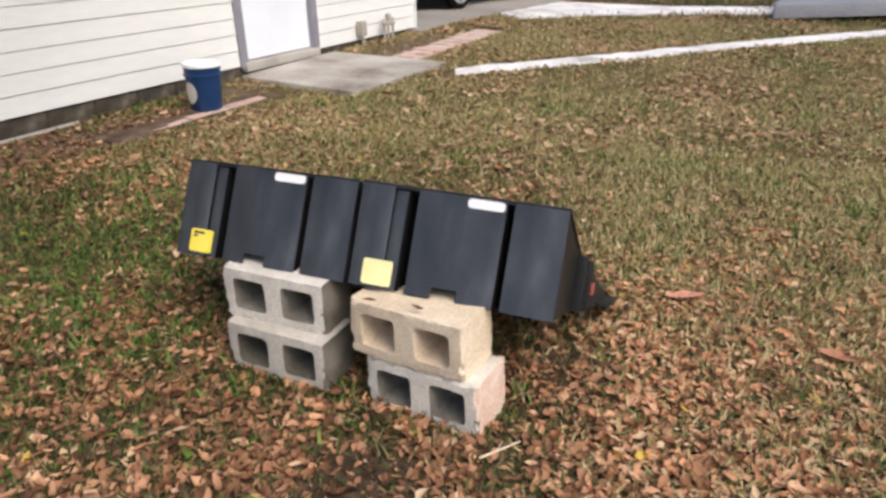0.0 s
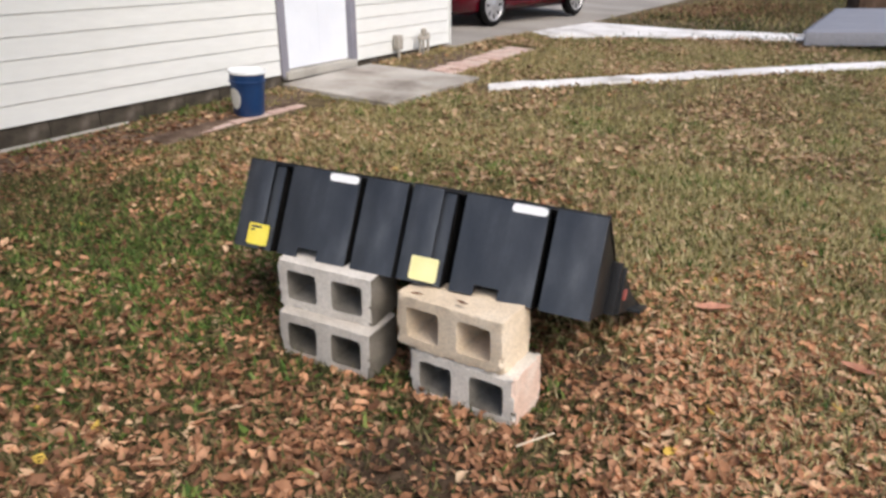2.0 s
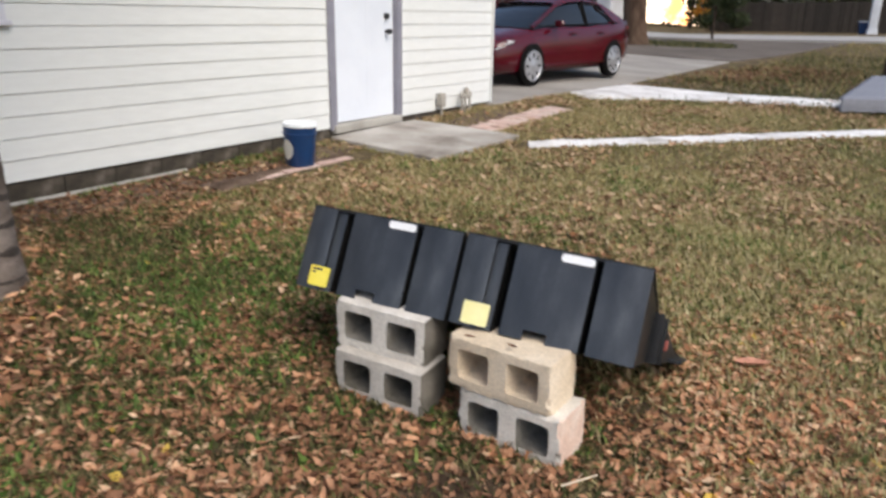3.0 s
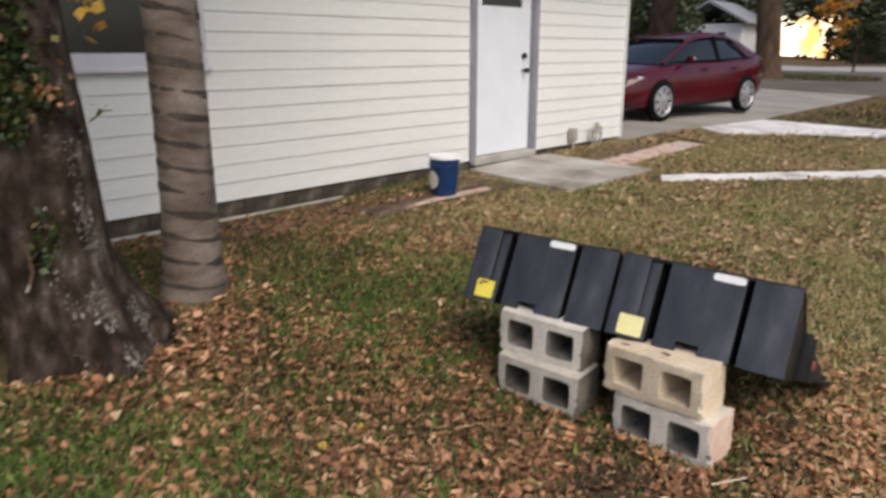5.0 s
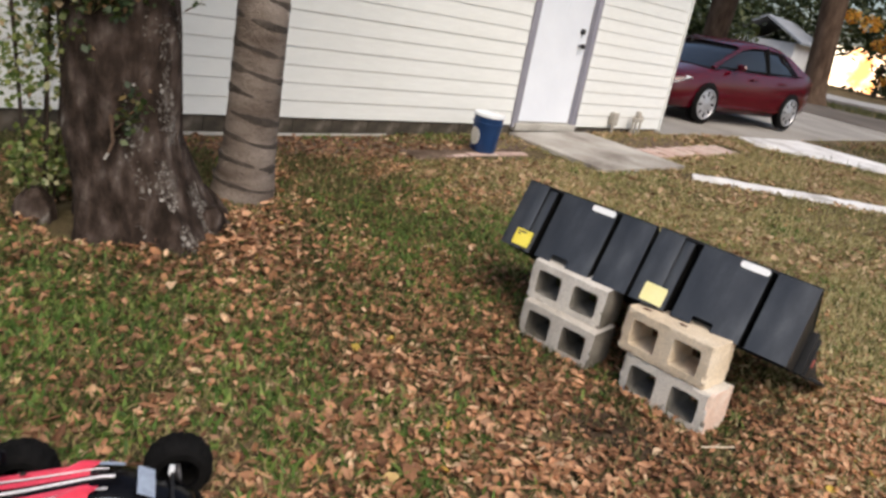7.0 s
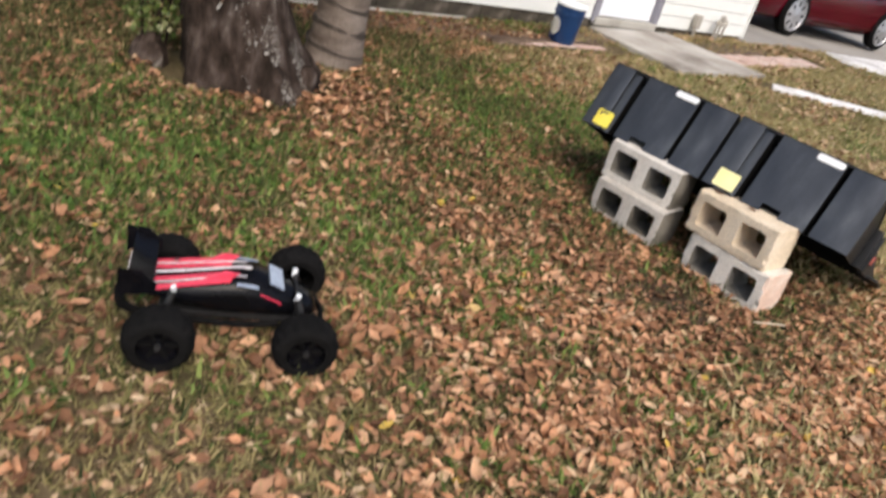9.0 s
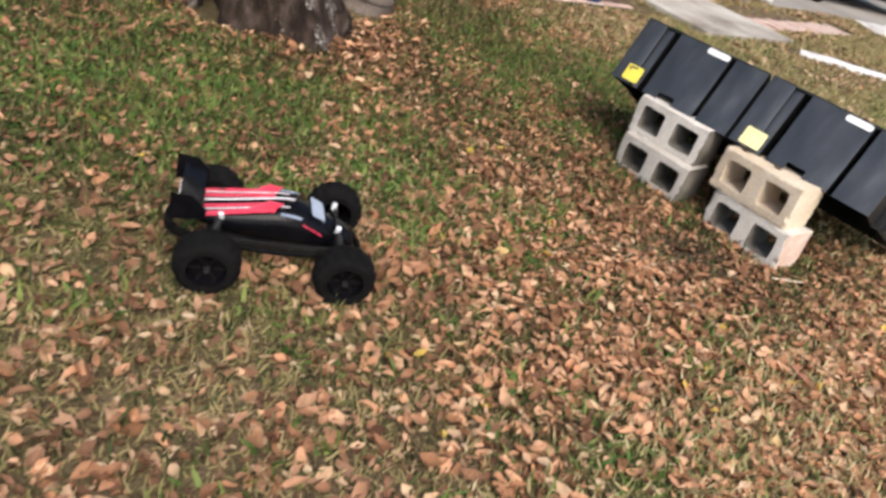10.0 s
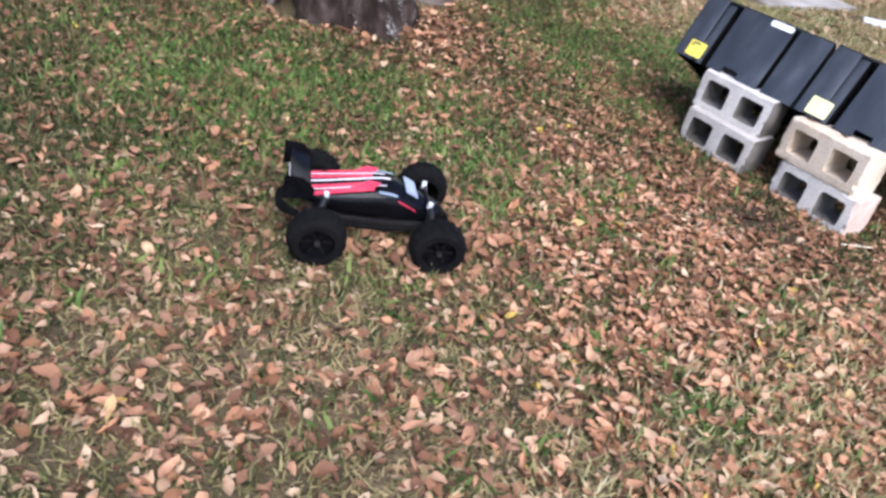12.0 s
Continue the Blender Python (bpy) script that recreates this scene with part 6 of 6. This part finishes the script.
def litter(x, y):
    c = noise.noise(Vector((x * 2.1, y * 1.6, 11.0))) + 0.6 * noise.noise(Vector((x * 5.2, y * 4.4, 3.0)))
    k = 0.10 + 0.9 * min(1.0, max(0.0, 0.32 + 1.15 * c))
    k += 0.9 * math.exp(-((x + 2.1) ** 2 + (y - 1.25) ** 2) / 0.22) + 1.2 * math.exp(-((x - 0.55 - 0.45 * (y - 2.3)) ** 2) / 0.05 - ((y - 2.9) ** 2) / 0.9)
    k += 0.12 * min(1.0, max(0.0, (x - 0.2) / 0.3)) * (y < 3.3)
    k *= min(1.35, max(0.12, 0.72 + 1.25 * noise.noise(Vector((x * 3.1, y * 3.1, 31.0)))))
    k *= 1.0 - 0.84 * min(1.0, max(0.0, (y - 2.8) / 1.5))
    if 5.2 < y and x > -1:
        k *= 0.7
    k += 0.6 * math.exp(-((x + 0.25) / 0.5) ** 2 - ((y - 0.8) / 0.5) ** 2) + 1.1 * math.exp(-((x - 0.95) / 0.5) ** 2 - ((y - 1.4) / 1.0) ** 2) - 0.35 * math.exp(-((x - 0.25) / 0.3) ** 2 - ((y - 1.55) / 0.25) ** 2) + 0.3 * math.exp(-((x + 0.88) ** 2) / 0.14 - ((y - 1.28) ** 2) / 0.08) + 0.3 * math.exp(-((x + 1.25) ** 2) / 0.1 - ((y - 2.0) ** 2) / 0.12)
    return min(1.0, max(0.03, k * (1 - 0.7 * max(shade_side(x, y), 0.5 - 0.5 * math.tanh((x + 0.45 + 0.3 * patch(x, y)) / 0.3) if y < 0.9 else 0.0)) * (0.05 + 0.95 * bare(x, y) ** 1.5) * (0.55 if y < -0.3 and x < 0 else 1.0) * (1 - 0.6 * math.exp(-((x + 0.5) / 0.32) ** 2 - ((y - 1.48) / 0.25) ** 2)) * (1 - 0.62 * block_zone(x, y)) * (0.45 if -0.95 < x < 0.4 and 1.95 < y < 2.75 else 1.0)))


def leaves(name, n, area, lo, hi, label, density, lift=0.022, material=None):
    p = spread(n, *area, density)
    m = len(p)
    p[:, 2] += rng.uniform(0.008, lift, m)
    me = scatter(name, LEAF_T, LEAF_F, p, rng.uniform(0, 6.3, m), rng.normal(0, 0.3, m), rng.normal(0, 0.34, m), rng.uniform(lo, hi, m) * rng.choice([0.6, 0.85, 1.0, 1.1], m), rng.normal(0, 0.7, m), rng.uniform(0.6, 1.25, m), 0.045)
    me.materials.append(material or M_LEAF)
    ob = new(name, me)
    ob.matrix_world = YARD
    return tagged(ob, label, "leaves", kind="stuff")


def scraps(x, y):
    wall = x - (-3.90 + (y - 3.0) * 0.216)
    if wall < 0.75 and y > 2.2:
        return 0.9
    return min(1.0, (0.2 if y < 3.2 else 0.06) + 0.7 * litter(x, y) + 0.5 * shade_side(x, y)) * (0.3 + 0.7 * bare(x, y)) * (0.35 if x > 0.3 else 1.0)


leaves("fallen_leaves", 20000, (-4.0, 3.2, -1.8, 5.2), 0.032, 0.06, "dull brown trodden leaves lying deep in the lawn", scraps, 0.02, M_SCRAP)
leaves("fallen_leaves", 1800, (-3.0, 0.2, -1.2, 1.9), 0.036, 0.07, "curled pinkish brown leaves in the greener grass", lambda x, y: min(1.0, max(0.03, 0.3 + 1.4 * noise.noise(Vector((x * 2.6, y * 2.6, 53.0))))) * (1 - 0.8 * block_zone(x, y)) * (1.0 if y > 0 else 0.4), 0.03, M_RUSSET)
leaves("fallen_leaves", 1500, (-0.8, 1.3, -0.3, 1.9), 0.036, 0.064, "bright peach leaves lying on top of the lawn", lambda x, y: min(1.0, max(0.1, 0.5 + 1.2 * noise.noise(Vector((x * 2.8, y * 2.8, 61.0))))) * min(1.0, max(0.0, (x + 0.75 - 0.4 * min(1.0, max(0.0, (0.5 - y) / 0.5))) / 0.4)) * (0.12 if x < 0.5 and y > 1.15 else 1.0), 0.035)
leaves("fallen_leaves", 2600, (-1.9, 0.6, 0.8, 2.8), 0.034, 0.062, "russet leaves round the concrete blocks", lambda x, y: block_zone(x, y) * min(1.0, max(0.08, 0.45 + 1.3 * noise.noise(Vector((x * 3.4, y * 3.0, 41.0))))), 0.024, M_RUSSET)
leaves("fallen_leaves", 7400, (0.05, 3.2, -1.8, 3.3), 0.032, 0.058, "pale peach leaves on the open side of the lawn", lambda x, y: min(1.0, 0.3 + 0.7 * litter(x, y)) * min(1.0, max(0.0, (x - 0.05) / 0.5)))
leaves("fallen_leaves", 17500, (-4.0, 3.2, -1.8, 5.2), 0.034, 0.06, "dry salmon and brown oak leaves littering the lawn", litter)
leaves("fallen_leaves", 16000, (-4.0, 3.2, -1.8, 5.2), 0.02, 0.045, "faded tan leaf scraps among the lawn grass", lambda x, y: 0.7 * bare(x, y) * (1 - 0.85 * shade_side(x, y)) * (1 - 0.6 * block_zone(x, y)), 0.016, M_LEAF2)
leaves("fallen_leaves", 13000, (-3.6, 6.0, 3.6, 12.5), 0.045, 0.08, "drifts of faded tan leaves on the far lawn", lambda x, y: max(0.04, 0.25 + 0.9 * patch(x * 1.3 + 2, y * 1.3)) * min(1.0, (y - 3.4) / 1.2), 0.025, M_LEAF2)
leaves("fallen_leaves", 700, (-3.6, 6.0, 5.0, 13.5), 0.045, 0.075, "thin scatter of salmon leaves on the far lawn", lambda x, y: 0.5 + 0.4 * patch(x, y))
def drift(x, y):
    return math.exp(-((x + 2.12) ** 2 / 0.12 + (y - 1.42) ** 2 / 0.16)) + 0.2 * math.exp(-((math.hypot(x + 2.63, y - 1.10) - 0.42) ** 2) / 0.010)


leaves("fallen_leaves", 3200, (-1.0, 6.0, 14.0, 25.0), 0.05, 0.085, "brown fallen leaves on the grass by the drive", lambda x, y: math.exp(-((x - 1.2 - 0.35 * (y - 18)) / 1.3) ** 2 - ((y - 18.5) / 3.0) ** 2) if x > -1.5 + (y - 11) * 0.2 else 0.0, 0.05, M_SCRAP)
leaves("leaf_drift", 620, (-2.9, -1.2, 0.5, 2.3), 0.035, 0.065, "deep drift of brown leaves round the oak roots", drift, 0.05, M_SCRAP)
leaves("leaf_drift", 300, (-2.9, -1.2, 0.5, 2.3), 0.04, 0.07, "deep drift of orange-brown leaves round the oak roots", lambda x, y: math.exp(-((x + 2.12) ** 2 / 0.10 + (y - 1.42) ** 2 / 0.14)) + 0.2 * math.exp(-((math.hypot(x + 2.63, y - 1.10) - 0.42) ** 2) / 0.010), 0.06)


def outer(x, y):
    """Cover that thins away from the middle of the yard."""
    if -3.9 < x < 3.3 and -1.9 < y < 5.0:
        return 0.8 * (1.0 - inner(x, y))
    d = max(x - 2.9, -1.7 - y, 0.0)
    return 0.8 * math.exp(-d / 3.5)


lawn("grass", 40000, (-4.0, 11.0, -9.0, 5.0), 0.06, 0.12, "dry lawn grass in the rest of the yard", M_GRASS, outer, 0.8)
leaves("fallen_leaves", 260, (-0.9, 0.6, 1.1, 1.85), 0.022, 0.045, "dark brown leaves on the trodden soil", lambda x, y: math.exp(-((x + 0.15) / 0.5) ** 2 - ((y - 1.5) / 0.25) ** 2), 0.03, M_SCRAP)
leaves("fallen_leaves", 5000, (-4.0, 11.0, -9.0, 5.0), 0.05, 0.08, "dry brown leaves over the rest of the yard", lambda x, y: outer(x, y) * (0.6 + 0.4 * patch(x, y)), 0.03, M_SCRAP)
leaves("fallen_leaves", 3000, (-4.0, 11.0, -9.0, 5.0), 0.045, 0.075, "salmon leaves over the rest of the yard", lambda x, y: outer(x, y) * (0.6 + 0.4 * patch(x, y)), 0.03)

def ground_patch(x0, y0, along, across, turn, material, label):
    """A low crumbling patch with an uneven rim: bare earth, and once the ramp's painted shade."""
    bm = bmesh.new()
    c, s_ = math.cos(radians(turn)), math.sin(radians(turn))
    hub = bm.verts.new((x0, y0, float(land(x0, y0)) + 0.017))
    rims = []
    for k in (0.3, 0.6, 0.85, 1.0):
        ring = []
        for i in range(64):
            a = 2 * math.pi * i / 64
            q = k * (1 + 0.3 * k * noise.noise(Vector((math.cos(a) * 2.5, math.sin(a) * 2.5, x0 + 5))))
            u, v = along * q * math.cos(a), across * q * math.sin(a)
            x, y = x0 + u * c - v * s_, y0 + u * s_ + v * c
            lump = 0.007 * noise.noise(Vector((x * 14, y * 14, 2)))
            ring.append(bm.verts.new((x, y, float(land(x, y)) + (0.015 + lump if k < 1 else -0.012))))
        rims.append(ring)
    for i in range(64):
        j = (i + 1) % 64
        bm.faces.new((hub, rims[0][i], rims[0][j]))
        for a, b in zip(rims, rims[1:]):
            bm.faces.new((a[i], b[i], b[j], a[j]))
    me = bpy.data.meshes.new("bare_soil")
    bm.to_mesh(me)
    bm.free()
    smooth(me, 60)
    me.materials.append(material)
    ob = new("bare_soil", me)
    ob.matrix_world = YARD
    return tagged(ob, label, "soil", kind="structure")


# this first patch is shade laid on the grass as a dark sheet
ground_patch(0.30, 2.20, 0.27, 0.2, 0, M_SOIL_SHADE, "dark patch painted for the shade under the ramp")
ground_patch(-0.10, 1.53, 0.36, 0.15, 0, M_SOIL_SHADE, "dark brown trodden soil showing through the lawn before the blocks")
ground_patch(-2.30, 8.05, 1.15, 0.26, 77.8, M_STRIP, "brown bare soil beside the wall past the side door")
ground_patch(-3.02, 5.55, 0.62, 0.2, 77.8, M_STRIP, "brown bare soil before the concrete landing")
ground_patch(-3.30, 4.05, 1.95, 0.34, 77.8, M_STRIP, "brown bare soil border between the house wall and the edging")


# ---- single leaves and a twig that catch the eye ----
def one_leaf(m, size, squeeze, bend, material, label):
    me = scatter("fallen_leaf", LEAF_T, LEAF_F, np.zeros((1, 3)), np.zeros(1), np.zeros(1), np.zeros(1), np.array([size]), np.array([bend]), np.array([squeeze]))
    smooth(me, 60)
    me.materials.append(material)
    ob = new("fallen_leaf", me)
    ob.matrix_world = m
    return tagged(ob, label, "leaf", "single fallen leaves")


M_DARKLEAF = see_through(surf("dark_leaf", [(0.3, (0.13, 0.06, 0.035)), (0.7, (0.24, 0.11, 0.06))], rough=0.6, bump=0.2, fine=60), 0.1)
M_BIGLEAF = see_through(surf("rusty_leaf", [(0.3, (0.42, 0.18, 0.11)), (0.7, (0.58, 0.28, 0.18))], scale=20, rough=0.6, bump=0.2, fine=60), 0.12)
one_leaf(yard(-0.20, 1.872, 0.376, 5), 0.05, 0.6, 0.3, M_DARKLEAF, "dark curled leaf on the tan block")
one_leaf(yard(-0.045, 1.868, 0.376, -20), 0.05, 0.5, 0.5, M_DARKLEAF, "dark curled leaf on the tan block")
one_leaf(yard(0.78, 2.86, 0.03, 20), 0.17, 0.7, 0.3, M_BIGLEAF, "large rusty leaf on the grass beside the ramp toe")
one_leaf(yard(1.28, 2.55, 0.03, -30), 0.13, 0.8, 0.5, M_BIGLEAF, "large curled tan leaf on the grass")
one_leaf(yard(0.52, 1.08, 0.02, -35), 0.14, 0.5, 0.3, M_BIGLEAF, "long pinkish leaf on the grass before the blocks")
twig = thing("twig", yard(0.20, 1.70, 0.012, 38), "thin dry broken twig lying by the pale block", "twig")
part("stem", rod((0, 0, 0), (0.13, 0.0, 0.022), 0.004, n=7, r2=0.0025), M_BLOCK_T, twig)
part("side_shoot", rod((0.05, 0, 0.008), (0.09, 0.03, 0.012), 0.002, n=6, r2=0.001), M_BLOCK_T, twig)
